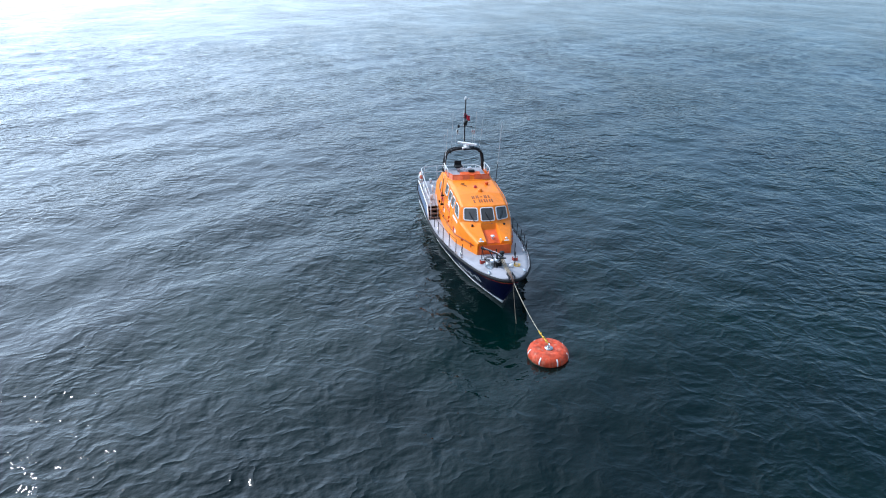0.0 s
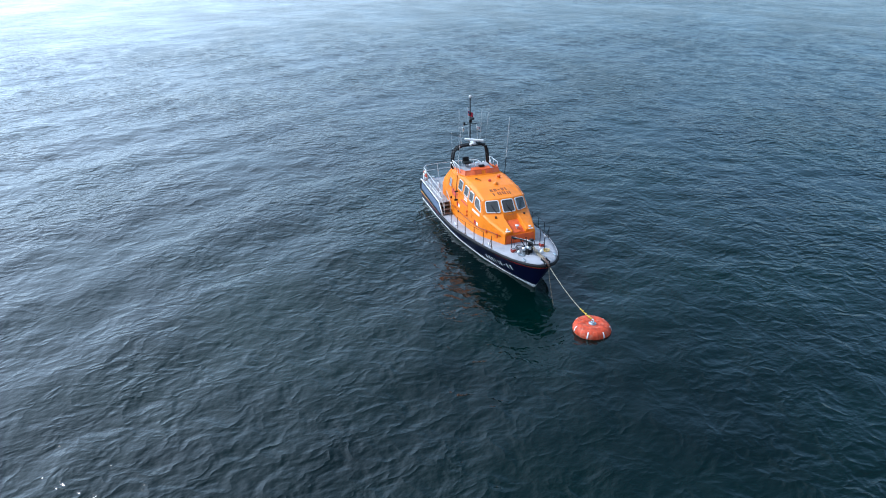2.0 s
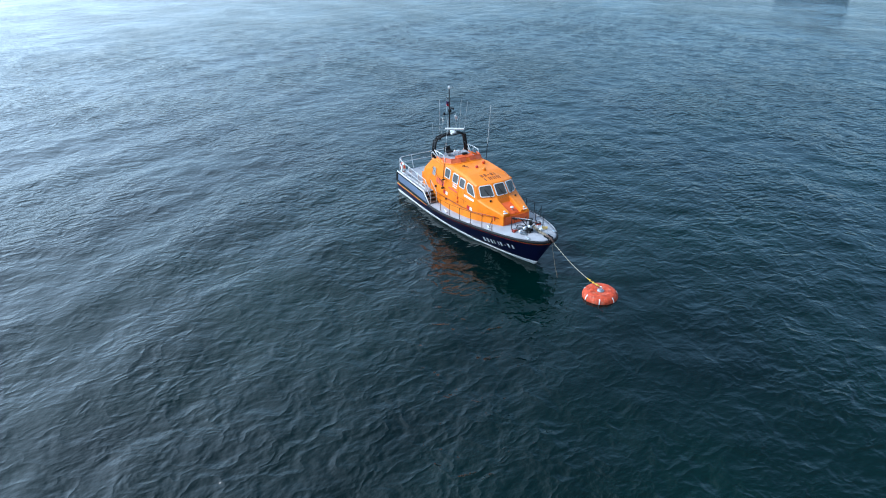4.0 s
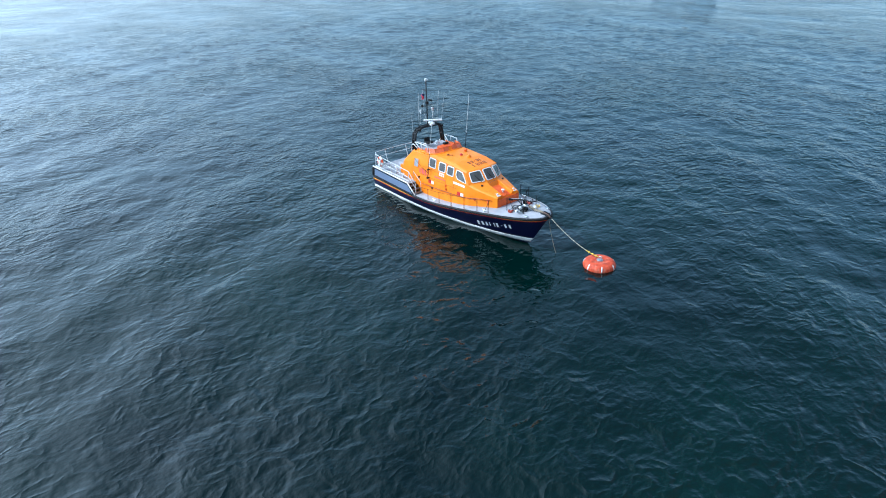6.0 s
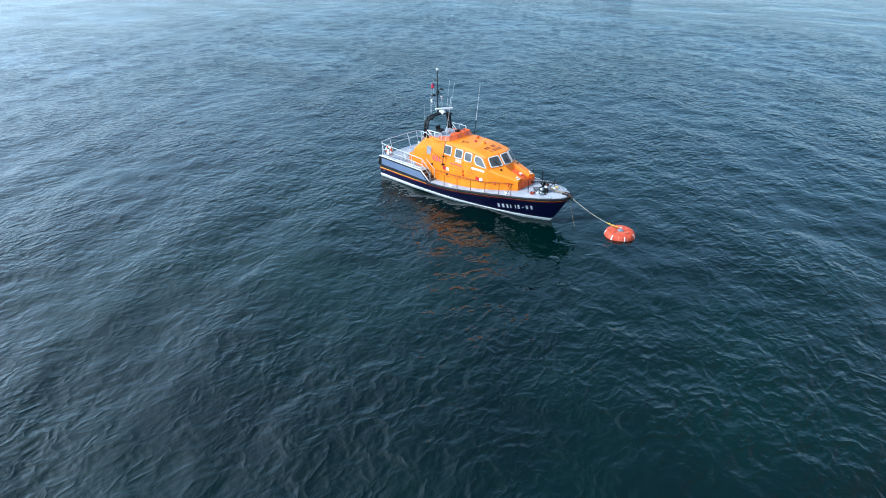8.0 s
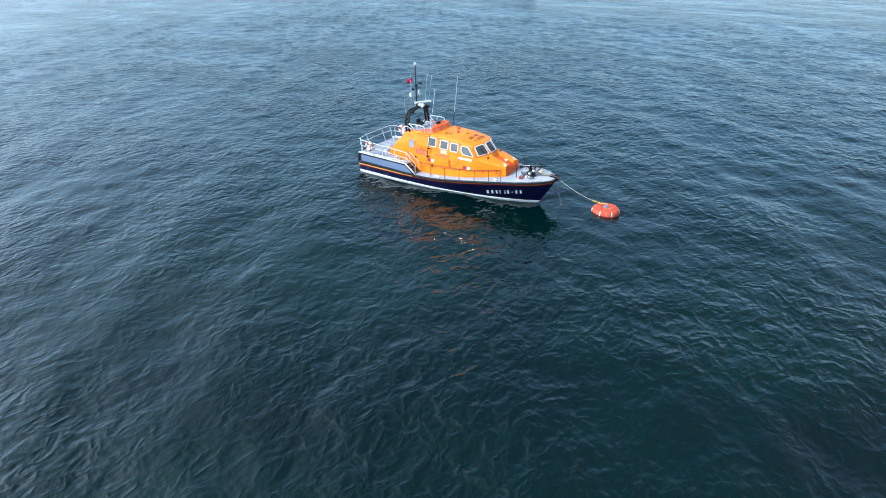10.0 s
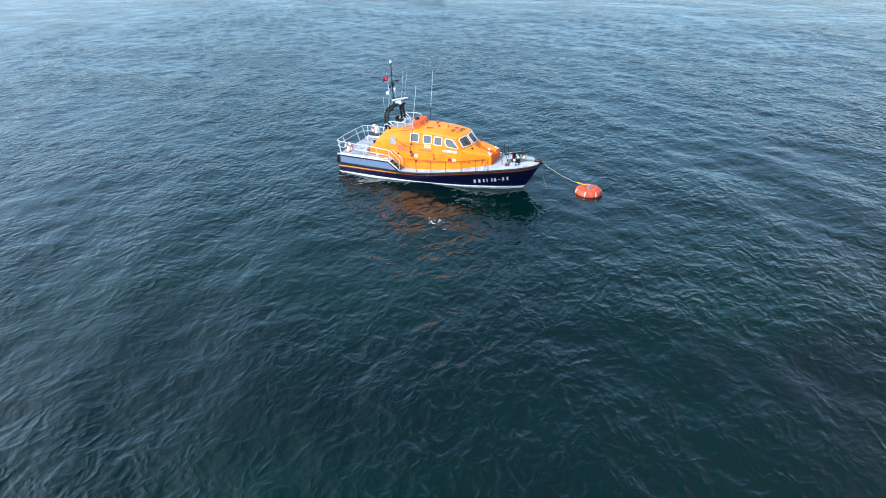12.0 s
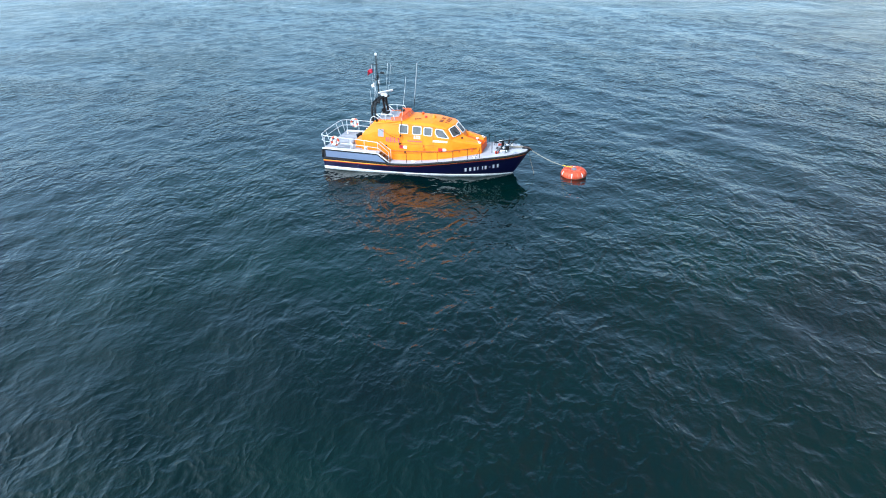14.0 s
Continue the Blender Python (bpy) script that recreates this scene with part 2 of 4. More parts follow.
def tube(points, r=0.02, sides=7, bm=None, closed=False):
    """A round bar through the points."""
    bm = bm or bmesh.new()
    pts = [Vector(p) for p in points]
    n, rings = len(pts), []
    for i, p in enumerate(pts):
        a = pts[(i - 1) % n] if closed or i else p
        b = pts[(i + 1) % n] if closed or i < n - 1 else p
        t = (b - a).normalized()
        up = Vector((0, 0, 1)) if abs(t.z) < 0.9 else Vector((1, 0, 0))
        u = t.cross(up).normalized()
        v = t.cross(u)
        rings.append([bm.verts.new(p + (u * math.cos(k * 2 * math.pi / sides) + v * math.sin(k * 2 * math.pi / sides)) * r)
                      for k in range(sides)])
    for i in range(n if closed else n - 1):
        a, b = rings[i], rings[(i + 1) % n]
        for k in range(sides):
            bm.faces.new((a[k], a[(k + 1) % sides], b[(k + 1) % sides], b[k]))
    if not closed:
        bm.faces.new(rings[0])
        bm.faces.new(rings[-1][::-1])
    return bm


def arc(a, mid, b, n=8):
    a, mid, b = Vector(a), Vector(mid), Vector(b)
    return [a * (1 - t) ** 2 + mid * 2 * t * (1 - t) + b * t * t for t in (k / n for k in range(n + 1))]


def turned(profile, sides=32, bm=None, centre=(0, 0, 0)):
    """A body of revolution about z from (radius, height) pairs."""
    bm = bm or bmesh.new()
    c = Vector(centre)
    rings = []
    for r, z in profile:
        if r < 1e-6:
            rings.append([bm.verts.new(c + Vector((0, 0, z)))])
        else:
            rings.append([bm.verts.new(c + Vector((r * math.cos(k * 2 * math.pi / sides), r * math.sin(k * 2 * math.pi / sides), z)))
                          for k in range(sides)])
    for a, b in zip(rings, rings[1:]):
        for k in range(sides):
            q = [a[k % len(a)], a[(k + 1) % len(a)], b[(k + 1) % len(b)], b[k % len(b)]]
            q = list(dict.fromkeys(q))
            if len(q) > 2:
                bm.faces.new(q)
    return bm


def loft(rows, caps=True):
    bm = bmesh.new()
    rings = [[bm.verts.new(p) for p in row] for row in rows]
    for a, b in zip(rings, rings[1:]):
        for k in range(len(a) - 1):
            bm.faces.new((a[k], a[k + 1], b[k + 1], b[k]))
    if caps:
        bm.faces.new(rings[0])
        bm.faces.new(rings[-1][::-1])
    return bm


def mirror(p):
    return Vector((p[0], -p[1], p[2]))


def sheet(rows, thick):
    """A curved sheet over a grid of points, with thickness along its normals."""
    bm = loft(rows, caps=False)
    bmesh.ops.recalc_face_normals(bm, faces=bm.faces)
    bmesh.ops.solidify(bm, geom=bm.faces[:], thickness=thick)
    return bm


def slab(rows, offset):
    """A closed plate between a grid of points and the same grid moved by offset."""
    off = Vector(offset)
    bm = bmesh.new()
    a = [[bm.verts.new(p) for p in row] for row in rows]
    b = [[bm.verts.new(p + off) for p in row] for row in rows]
    m, n = len(rows), len(rows[0])
    for g in (a, b):
        for i in range(m - 1):
            for k in range(n - 1):
                bm.faces.new((g[i][k], g[i][k + 1], g[i + 1][k + 1], g[i + 1][k]))
    rim = [(0, k) for k in range(n)] + [(i, n - 1) for i in range(1, m)] + [(m - 1, k) for k in range(n - 2, -1, -1)] + [(i, 0) for i in range(m - 2, 0, -1)]
    for (i, k), (j, q) in zip(rim, rim[1:] + rim[:1]):
        bm.faces.new((a[i][k], a[j][q], b[j][q], b[i][k]))
    return bm


# ---- the lifeboat ----
boat = tagged(new("lifeboat"), "orange and navy all-weather lifeboat moored by its bow", "lifeboat")
boat.location = ROOT

DECK_X = [0, 3, 5.7, 8.3, 10.0, 11.5, 12.8, 13.8, 14.6, 15.3, 15.75, 16.05, 16.2]
DECK_B = [2.45, 2.53, 2.6, 2.58, 2.46, 2.25, 2.02, 1.76, 1.5, 1.15, 0.82, 0.47, 0.0]
SHEER_X = [0, 5.7, 7.1, 8.5, 10.7, 12.8, 14.8, 16.2]
SHEER_Z = [1.0, 1.02, 1.06, 1.22, 1.52, 1.8, 2.03, 2.16]
WATER_U = [0, 0.25, 0.45, 0.555, 0.7, 0.845, 0.93, 1.0]
WATER_B = [2.32, 2.3, 2.12, 1.92, 1.52, 0.94, 0.46, 0.0]
LENGTH, WATER_LENGTH, BOW_Z = 16.2, 14.84, 2.16


def half_beam(x):
    return float(np.interp(x, DECK_X, DECK_B))


def sheer(x):
    return float(np.interp(x, SHEER_X, SHEER_Z))


def hull_point(x_deck, z, side=-1, out=0.0):
    """A point of the hull's skin below the deck edge at x_deck, at the height z."""
    u = x_deck / LENGTH
    top = sheer(x_deck)
    share = z / top
    wide_deck, wide_water = half_beam(x_deck), float(np.interp(u, WATER_U, WATER_B))
    if z >= 0:
        long = WATER_LENGTH + (LENGTH - WATER_LENGTH) * (z / BOW_Z) ** 0.9
        wide = wide_water + (wide_deck - wide_water) * min(share, 1.0) ** 0.9
    else:
        long = WATER_LENGTH + 1.1 * z
        wide = wide_water * max(0.0, 1 + z / 0.95) ** 0.6
    return Vector((u * long, side * (wide + (out if wide > 0 else 0.0)) if wide + out > 0 else 0.0, z))


def hull_at(x, z, side=-1, out=0.0):
    """The point of the hull's skin at a true x and z."""
    long = WATER_LENGTH + (LENGTH - WATER_LENGTH) * (z / BOW_Z) ** 0.9
    return hull_point(x * LENGTH / long, z, side, out)


US = [0, 0.8, 1.8, 3, 4.2, 5.0, 5.7, 6.5, 7.5, 8.5, 9.5, 10.5, 11.4, 12.2, 12.9, 13.5, 14.1, 14.6, 15.0, 15.35, 15.65, 15.9, 16.06, 16.15, 16.2]


def hull_band(low, high, out, thick, side, x_from=0.0, steps=3):
    rows = []
    for x in [x_from] + [u for u in US if u > x_from + 0.05]:
        a, b = low(x), high(x)
        rows.append([hull_point(x, a + (b - a) * k / steps, side, out) for k in range(steps + 1)])
    return sheet(rows, thick)


def build_hull():
    rows = []
    for x in US:
        zs = [-0.9, -0.5, -0.2] + [sheer(x) * k / 6 for k in range(7)]
        near = [hull_point(x, z, -1) for z in zs]
        far = [hull_point(x, z, 1) for z in zs]
        rows.append(near[::-1] + far)
    bm = loft(rows)
    bmesh.ops.remove_doubles(bm, verts=bm.verts, dist=0.002)
    hull = part("hull", bm, NAVY, boat, "glossy navy blue hull", smooth=True)
    mod = hull.modifiers.new("edges", "EDGE_SPLIT")
    mod.split_angle = radians(40)
    for side in (-1, 1):
        part("boot_stripe", hull_band(lambda x: -0.12, lambda x: 0.25 - 0.01 * x / 16, 0.006, -0.012, side), BOOT, hull,
             "weathered white band along the waterline", smooth=True)
        def mid(x):
            return float(np.interp(x, [0, 3.8, 7, 8.5, 10.7, 12.8, 16.2], [0.72, 0.76, 0.85, 1.0, 1.3, 1.59, 1.93]))
        part("yellow_stripe", hull_band(lambda x: mid(x) + 0.0, lambda x: mid(x) + 0.065, 0.007, -0.012, side), YELLOW, hull, "yellow stripe", smooth=True)
        part("red_stripe", hull_band(lambda x: mid(x) - 0.06, lambda x: mid(x) - 0.006, 0.007, -0.012, side), RED, hull, "dark red stripe", smooth=True)
        # rubbing strake along the deck edge
        pts = [hull_point(x, sheer(x) - 0.07, side, 0.02) for x in US if x >= 5.6]
        part("rubbing_strake", tube(pts, 0.095, 8), BLACK, boat, "black rubber rubbing strake", smooth=True)
        pts = [Vector((0.0, side * 2.47, 0.95))] + [hull_point(x, 0.95, side, 0.03) for x in US if 0.1 < x < 5.9]
        part("rubbing_strake", tube(pts, 0.045, 8), BLACK, boat, "black rubber rubbing strake", smooth=True)
    return hull


build_hull()


def deck_row(x, z_edge, crown, inset):
    w = max(half_beam(x) - inset, 0.0)
    return [Vector((x - (0.04 if x > 16 else 0), w * k / 5, z_edge + crown * (1 - (k / 5) ** 2))) for k in range(-5, 6)]


# fore and side deck, slightly cambered
rows = [deck_row(x, sheer(x) + 0.01, 0.12 if x > 10 else 0.05, 0.04) for x in US if x >= 5.0 and x < 16.17]
part("foredeck", sheet(rows, 0.05), DECK, boat, "grey non-slip deck", smooth=True)
# raised after deck
AFT_Z = 1.68
rows = [[Vector((x, (half_beam(x) - 0.05) * k / 4, AFT_Z - 0.02 + 0.03 * (1 - abs(k) / 4))) for k in range(-4, 5)] for x in (0.02, 1.2, 2.4, 3.6, 4.75)]
part("after_deck", sheet(rows, 0.05), DECK, boat, "grey non-slip after deck")
PLATE = material("bare_grey_deck_seam", (0.22, 0.22, 0.24), 0.7, vary=0.2, scale=3.0)
for k in range(7):
    y = -1.95 + k * 0.65
    part("deck_seam", boxed((1.55, y, AFT_Z + 0.012 + 0.03 * (1 - abs(y) / 2.4)), (2.8, 0.035, 0.012)), PLATE, boat)
for y in (-2.2, 2.2):
    part("deck_coaming", boxed((2.3, y, AFT_Z + 0.05), (4.4, 0.08, 0.08)), RAIL, boat, "grey-white deck coaming", bevel=0.015)
# bulwark sides with slate panels, cut down at a slant by the steps
for side in (-1, 1):
    def skin(x, z, out):
        return Vector((x, side * (half_beam(x) + out - 0.05 * (z - 1.0)), z))
    def end_x(z):
        return 5.75 - (z - 1.0) * 1.35
    rows = []
    for z in (0.95, 1.2, 1.45, 1.7):
        rows.append([skin(end_x(z) * k / 8, z, 0.0) for k in range(9)])
    part("bulwark", slab(rows, (0, -side * 0.06, 0)), BLACK_PAINT, boat, "black-edged bulwark side")
    rows = []
    for z in (1.07, 1.25, 1.42, 1.57):
        rows.append([skin(0.26 + (end_x(z) - 0.52) * k / 8, z, 0.012) for k in range(9)])
    part("side_panel", slab(rows, (0, -side * 0.02, 0)), SLATE, boat, "slate blue side panel")
    pts = [skin(x, 1.72, -0.02) for x in (0, 1.2, 2.4, 3.6, 4.72)] + [skin(5.2, 1.4, -0.02), skin(5.7, 1.06, -0.02)]
    part("gunwale", tube(pts, 0.045, 8), WHITE, boat, "white gunwale rail", smooth=True)
    # steps from the after deck to the side deck
    for k in range(3):
        part("step_tread", boxed((4.95 + k * 0.27, side * 2.12, 1.5 - k * 0.19), (0.27, 0.62, 0.04)), BROWN, boat, "brown step tread")
        part("step_riser", boxed((4.83 + k * 0.27, side * 2.12, 1.41 - k * 0.19), (0.025, 0.6, 0.16)), BROWN, boat, "brown step riser")
# transom
part("transom", boxed((0.0, 0, 1.33), (0.06, 4.86, 0.72)), SLATE, boat, "slate blue transom", bevel=0.02)
part("stern_fender", tube([(-0.03, -2.43, 0.95), (-0.03, -2.42, 1.62)], 0.07, 10), BLACK, boat, "black corner fender", smooth=True)
part("stern_fender", tube([(-0.03, 2.43, 0.95), (-0.03, 2.42, 1.62)], 0.07, 10), BLACK, boat, "black corner fender", smooth=True)

# ---- wheelhouse ----
SECTIONS = [
    [(3.10, 1.74, 1.0), (3.10, 1.68, 2.2), (3.12, 1.62, 2.75), (3.15, 1.56, 2.90), (3.22, 1.46, 2.97), (3.22, 0.45, 3.0), (3.22, 0.40, 3.0), (3.22, 0, 3.0)],
    [(4.15, 1.78, 1.0), (4.15, 1.72, 2.2), (4.15, 1.62, 3.10), (4.12, 1.44, 3.82), (4.18, 1.26, 3.94), (4.18, 0.45, 3.98), (4.18, 0.40, 3.98), (4.18, 0, 3.98)],
    [(6.80, 1.82, 0.95), (6.80, 1.76, 2.2), (6.80, 1.64, 3.10), (6.80, 1.48, 3.94), (6.80, 1.28, 4.07), (6.80, 0.45, 4.14), (6.80, 0.40, 4.14), (6.80, 0, 4.15)],
    [(8.80, 1.80, 1.1), (8.80, 1.74, 2.2), (8.80, 1.63, 3.05), (8.80, 1.46, 3.86), (8.80, 1.27, 4.00), (8.80, 0.45, 4.10), (8.80, 0.40, 4.10), (8.80, 0, 4.11)],
    [(10.0, 1.74, 1.2), (10.0, 1.69, 2.2), (10.2, 1.60, 2.98), (9.97, 1.42, 3.66), (10.03, 1.30, 3.76), (10.40, 0.45, 3.88), (10.40, 0.40, 3.88), (10.40, 0, 3.89)],
    [(10.5, 1.66, 1.3), (10.5, 1.62, 2.2), (10.46, 1.56, 2.90), (10.48, 1.47, 2.97), (10.52, 1.38, 3.0), (11.08, 0.48, 3.1), (11.10, 0.42, 3.1), (11.10, 0, 3.1)],
    [(11.3, 1.42, 1.4), (11.3, 1.40, 2.15), (11.3, 1.38, 2.72), (11.3, 1.32, 2.80), (11.3, 1.22, 2.84), (11.34, 0.48, 3.0), (11.30, 0.42, 2.76), (11.3, 0, 2.76)],
    [(12.65, 1.0, 1.6), (12.65, 0.99, 2.1), (12.64, 0.98, 2.48), (12.62, 0.95, 2.57), (12.58, 0.88, 2.61), (12.52, 0.44, 2.63), (12.50, 0.38, 2.42), (12.5, 0, 2.42)],
]


def build_wheelhouse():
    rows = []
    for row in SECTIONS:
        rows.append([Vector((x, -y, z)) for x, y, z in row] + [Vector(p) for p in row[-2::-1]])
    bm = loft(rows)
    return part("wheelhouse", bm, ORANGE, boat, "glossy orange wheelhouse shell", bevel=0.05)


house = build_wheelhouse()


def wall_y(x, z):
    """Half width of the wheelhouse wall at x and z."""
    prof = []
    for row in SECTIONS[:6]:
        zs, ys_, xs_ = [p[2] for p in row[1:4]], [p[1] for p in row[1:4]], [p[0] for p in row[1:4]]
        prof.append((float(np.interp(z, zs, xs_)), float(np.interp(z, zs, ys_))))
    return float(np.interp(x, [p[0] for p in prof], [p[1] for p in prof]))


def rounded(points, r, n=4):
    out = []
    m = len(points)
    for i, p in enumerate(points):
        a, b = points[i - 1], points[(i + 1) % m]
        s = p + (a - p).normalized() * min(r, (a - p).length * 0.45)
        e = p + (b - p).normalized() * min(r, (b - p).length * 0.45)
        for k in range(n + 1):
            t = k / n
            out.append(s * (1 - t) ** 2 + p * 2 * t * (1 - t) + e * t * t)
    return out


def window(points, border=0.047, r=0.12, name="window", frame_mat=None, pane_mat=None, label="white-framed window of dark tinted glass"):
    """A framed pane over a flat outline, given as seen from outside."""
    pts = [Vector(p) for p in points]
    centre = sum(pts, Vector()) / len(pts)
    normal = (pts[1] - pts[0]).cross(pts[2] - pts[1]).normalized()
    if normal.dot(centre - Vector((7.5, 0, 2.5))) < 0:
        normal = -normal
    outer = rounded(pts, r)
    inner = [p + (centre - p).normalized() * border * 1.25 for p in outer]
    bm = bmesh.new()
    n = len(outer)
    loops = [[bm.verts.new(p + normal * d) for p in loop] for loop, d in ((outer, -0.03), (outer, 0.035), (inner, 0.045), (inner, -0.03))]
    for a, b in zip(loops, loops[1:] + loops[:1]):
        for k in range(n):
            bm.faces.new((a[k], a[(k + 1) % n], b[(k + 1) % n], b[k]))
    fr = part(name, bm, frame_mat or WHITE, boat, label)
    bm = bmesh.new()
    a = [bm.verts.new(p + normal * 0.022) for p in inner]
    b = [bm.verts.new(p - normal * 0.01) for p in inner]
    bm.faces.new(a)
    bm.faces.new(b[::-1])
    for k in range(n):
        bm.faces.new((a[k], a[(k + 1) % n], b[(k + 1) % n], b[k]))
    part("pane", bm, pane_mat or GLASS, fr, "dark tinted glass pane")
    return fr


def on_wall(x, z, side, out=0.0):
    return Vector((x, side * (wall_y(x, z) + out), z))


for side in (-1, 1):
    for x0, x1, z0, z1 in ((6.25, 7.0, 3.19, 3.86), (7.33, 8.06, 3.17, 3.82), (8.23, 8.92, 3.14, 3.78)):
        window([on_wall(x0, z0, side), on_wall(x1, z0, side), on_wall(x1, z1, side), on_wall(x0, z1, side)])
    window([on_wall(x, z, side) for x, z in ((9.12, 3.36), (9.36, 3.08), (10.22, 3.02), (10.2, 3.12), (9.72, 3.68), (9.16, 3.72))], r=0.1)
    window([on_wall(x, z, side) for x, z in ((4.48, 2.78), (5.02, 2.78), (5.02, 3.42), (4.48, 3.42))], r=0.04, border=0.03, frame_mat=ORANGE,
           pane_mat=DECK, label="flush grey ventilation hatch", name="vent_hatch")


def patch(a, b, c, d, u, v):
    """A point of the four-cornered face a b (top) c d (bottom)."""
    a, b, c, d = map(Vector, (a, b, c, d))
    return (a * (1 - u) + b * u) * (1 - v) + (c * (1 - u) + d * u) * v


TOP_IN, LOW_IN = (10.40, 0.45, 3.88), (11.08, 0.48, 3.1)
TOP_OUT, LOW_OUT = (10.03, 1.30, 3.76), (10.52, 1.38, 3.0)
faces = [(mirror(TOP_IN), Vector(TOP_IN), mirror(LOW_IN), Vector(LOW_IN), 0.06, 0.94)]
faces.append((mirror(TOP_OUT), mirror(TOP_IN), mirror(LOW_OUT), mirror(LOW_IN), 0.04, 0.92))
faces.append((Vector(TOP_OUT), Vector(TOP_IN), Vector(LOW_OUT), Vector(LOW_IN), 0.04, 0.92))
for a, b, c, d, u0, u1 in faces:
    fr = window([patch(a, b, c, d, u, v) for u, v in ((u0, 0.08), (u1, 0.08), (u1, 0.9), (u0, 0.9))], r=0.13, name="windscreen")
    s, e = patch(a, b, c, d, 0.66, 0.97), patch(a, b, c, d, 0.42, 0.5)
    up = Vector((0.06, 0, 0.05))
    part("wiper", tube([s + up, e + up], 0.016, 5), BLACK, fr, "black wiper arm")
    part("wiper_blade", tube([patch(a, b, c, d, 0.36, 0.36) + up, patch(a, b, c, d, 0.5, 0.72) + up], 0.014, 5), BLACK, fr, "black wiper blade")


# ---- upper steering position, arch and mast ----
def roof_z(x, y=0.0):
    mid = float(np.interp(x, [3.2, 4.2, 6.8, 8.8, 10.4], [3.0, 3.98, 4.15, 4.11, 3.89]))
    return mid - 0.075 * (abs(y) / 1.28) ** 2


def panel(points, thick, mat, parent, name, label=""):
    """A flat plate over its outline, with thickness towards its back."""
    pts = [Vector(p) for p in points]
    n = (pts[1] - pts[0]).cross(pts[2] - pts[1]).normalized() * thick
    bm = bmesh.new()
    a, b = [bm.verts.new(p) for p in pts], [bm.verts.new(p - n) for p in pts]
    bm.faces.new(a)
    bm.faces.new(b[::-1])
    for k in range(len(pts)):
        q = (k + 1) % len(pts)
        bm.faces.new((a[k], a[q], b[q], b[k]))
    return part(name, bm, mat, parent, label)


def build_cockpit():
    part("cockpit_floor", boxed((5.35, 0, 4.07), (2.1, 2.3, 0.06)), DECK, boat, "grey cockpit floor mat", bevel=0.01)
    # windbreak: four sheets across the front, two down each side
    ring = [(4.75, -1.36), (5.75, -1.44), (6.55, -1.22), (6.78, -0.62), (6.80, -0.16)]
    ring = ring + [(x, -y) for x, y in ring[::-1]]
    for k, (p, q) in enumerate(zip(ring, ring[1:])):
        high = 0.14 if k in (0, 8) else 0.26 if k == 4 else 0.31
        lean = 0.2
        base = [Vector((*p, roof_z(p[0], p[1]) - 0.03)), Vector((*q, roof_z(q[0], q[1]) - 0.03))]
        top = [Vector((v.x - lean, v.y * 0.95, v.z + high + 0.03)) for v in base]
        s = panel([base[0], base[1], top[1], top[0]], 0.03, ACRYLIC if 0 < k < 8 and k != 4 else ORANGE, boat, "windbreak_panel", "orange tinted windbreak sheet")
        part("edge_trim", tube(top, 0.022, 6), RED_ORANGE, s, "red-orange edge trim")
        part("windbreak_rib", tube([base[0], top[0]], 0.024, 6), RED_ORANGE, s, "red-orange rib")
    part("coaming", tube([(x, y, roof_z(x, y)) for x, y in ring], 0.05, 7), ORANGE, boat, "orange coaming round the cockpit", smooth=True)
    for y in (-0.5,):
        seat = part("helm_seat", boxed((4.85, y, 4.42), (0.5, 0.52, 0.14)), BLACK, boat, "black padded helm seat", bevel=0.04)
        part("seat_back", boxed((4.62, y, 4.58), (0.12, 0.46, 0.3), pose(0, 0, 0, 0, -8, 0)), BLACK, seat, bevel=0.04)
        part("pedestal", boxed((4.85, y, 4.2), (0.2, 0.2, 0.32)), STEEL, seat)
    part("helm_locker", boxed((4.9, 0.25, 4.22), (0.28, 0.26, 0.28)), WHITE, boat, "white helm locker", bevel=0.04)
    part("console", boxed((6.2, 0.0, 4.25), (0.42, 1.3, 0.34), pose(0, 0, 0, 0, 12, 0)), RED_ORANGE, boat, "red-orange helm console", bevel=0.03)
    part("instrument_pod", boxed((6.05, 0.1, 4.5), (0.2, 0.4, 0.14)), BLACK, boat, "black instrument pod", bevel=0.03)
    part("steering_wheel", tube([(5.86 + 0.03 * math.sin(a), -0.5 + 0.2 * math.cos(a), 4.5 + 0.2 * math.sin(a)) for a in np.linspace(0, 6.0, 14)], 0.016, 5),
         STEEL, boat, "steel steering wheel", smooth=True)
    for s in (-1, 1):
        part("cockpit_rail", tube([(4.3, s * 1.36, 3.95), (4.32, s * 1.36, 4.5), (5.0, s * 1.38, 4.53), (5.75, s * 1.38, 4.52), (5.9, s * 1.38, 4.1)], 0.028, 7),
             WHITE, boat, "white tubular cockpit rail", smooth=True)
        part("rail_brace", tube([(4.35, s * 1.36, 4.48), (4.95, s * 1.3, 4.02)], 0.026, 7), WHITE, boat, "white tubular brace", smooth=True)
        part("rail_brace", tube([(5.1, s * 1.38, 4.53), (5.1, s * 1.36, 4.02)], 0.024, 7), WHITE, boat, "white tubular brace", smooth=True)
        part("boarding_loop", tube(arc((3.75, s * 1.25, 3.55), (3.9, s * 1.5, 4.75), (4.6, s * 1.32, 4.0), 8), 0.028, 7), WHITE, boat, "white grab loop", smooth=True)


build_cockpit()


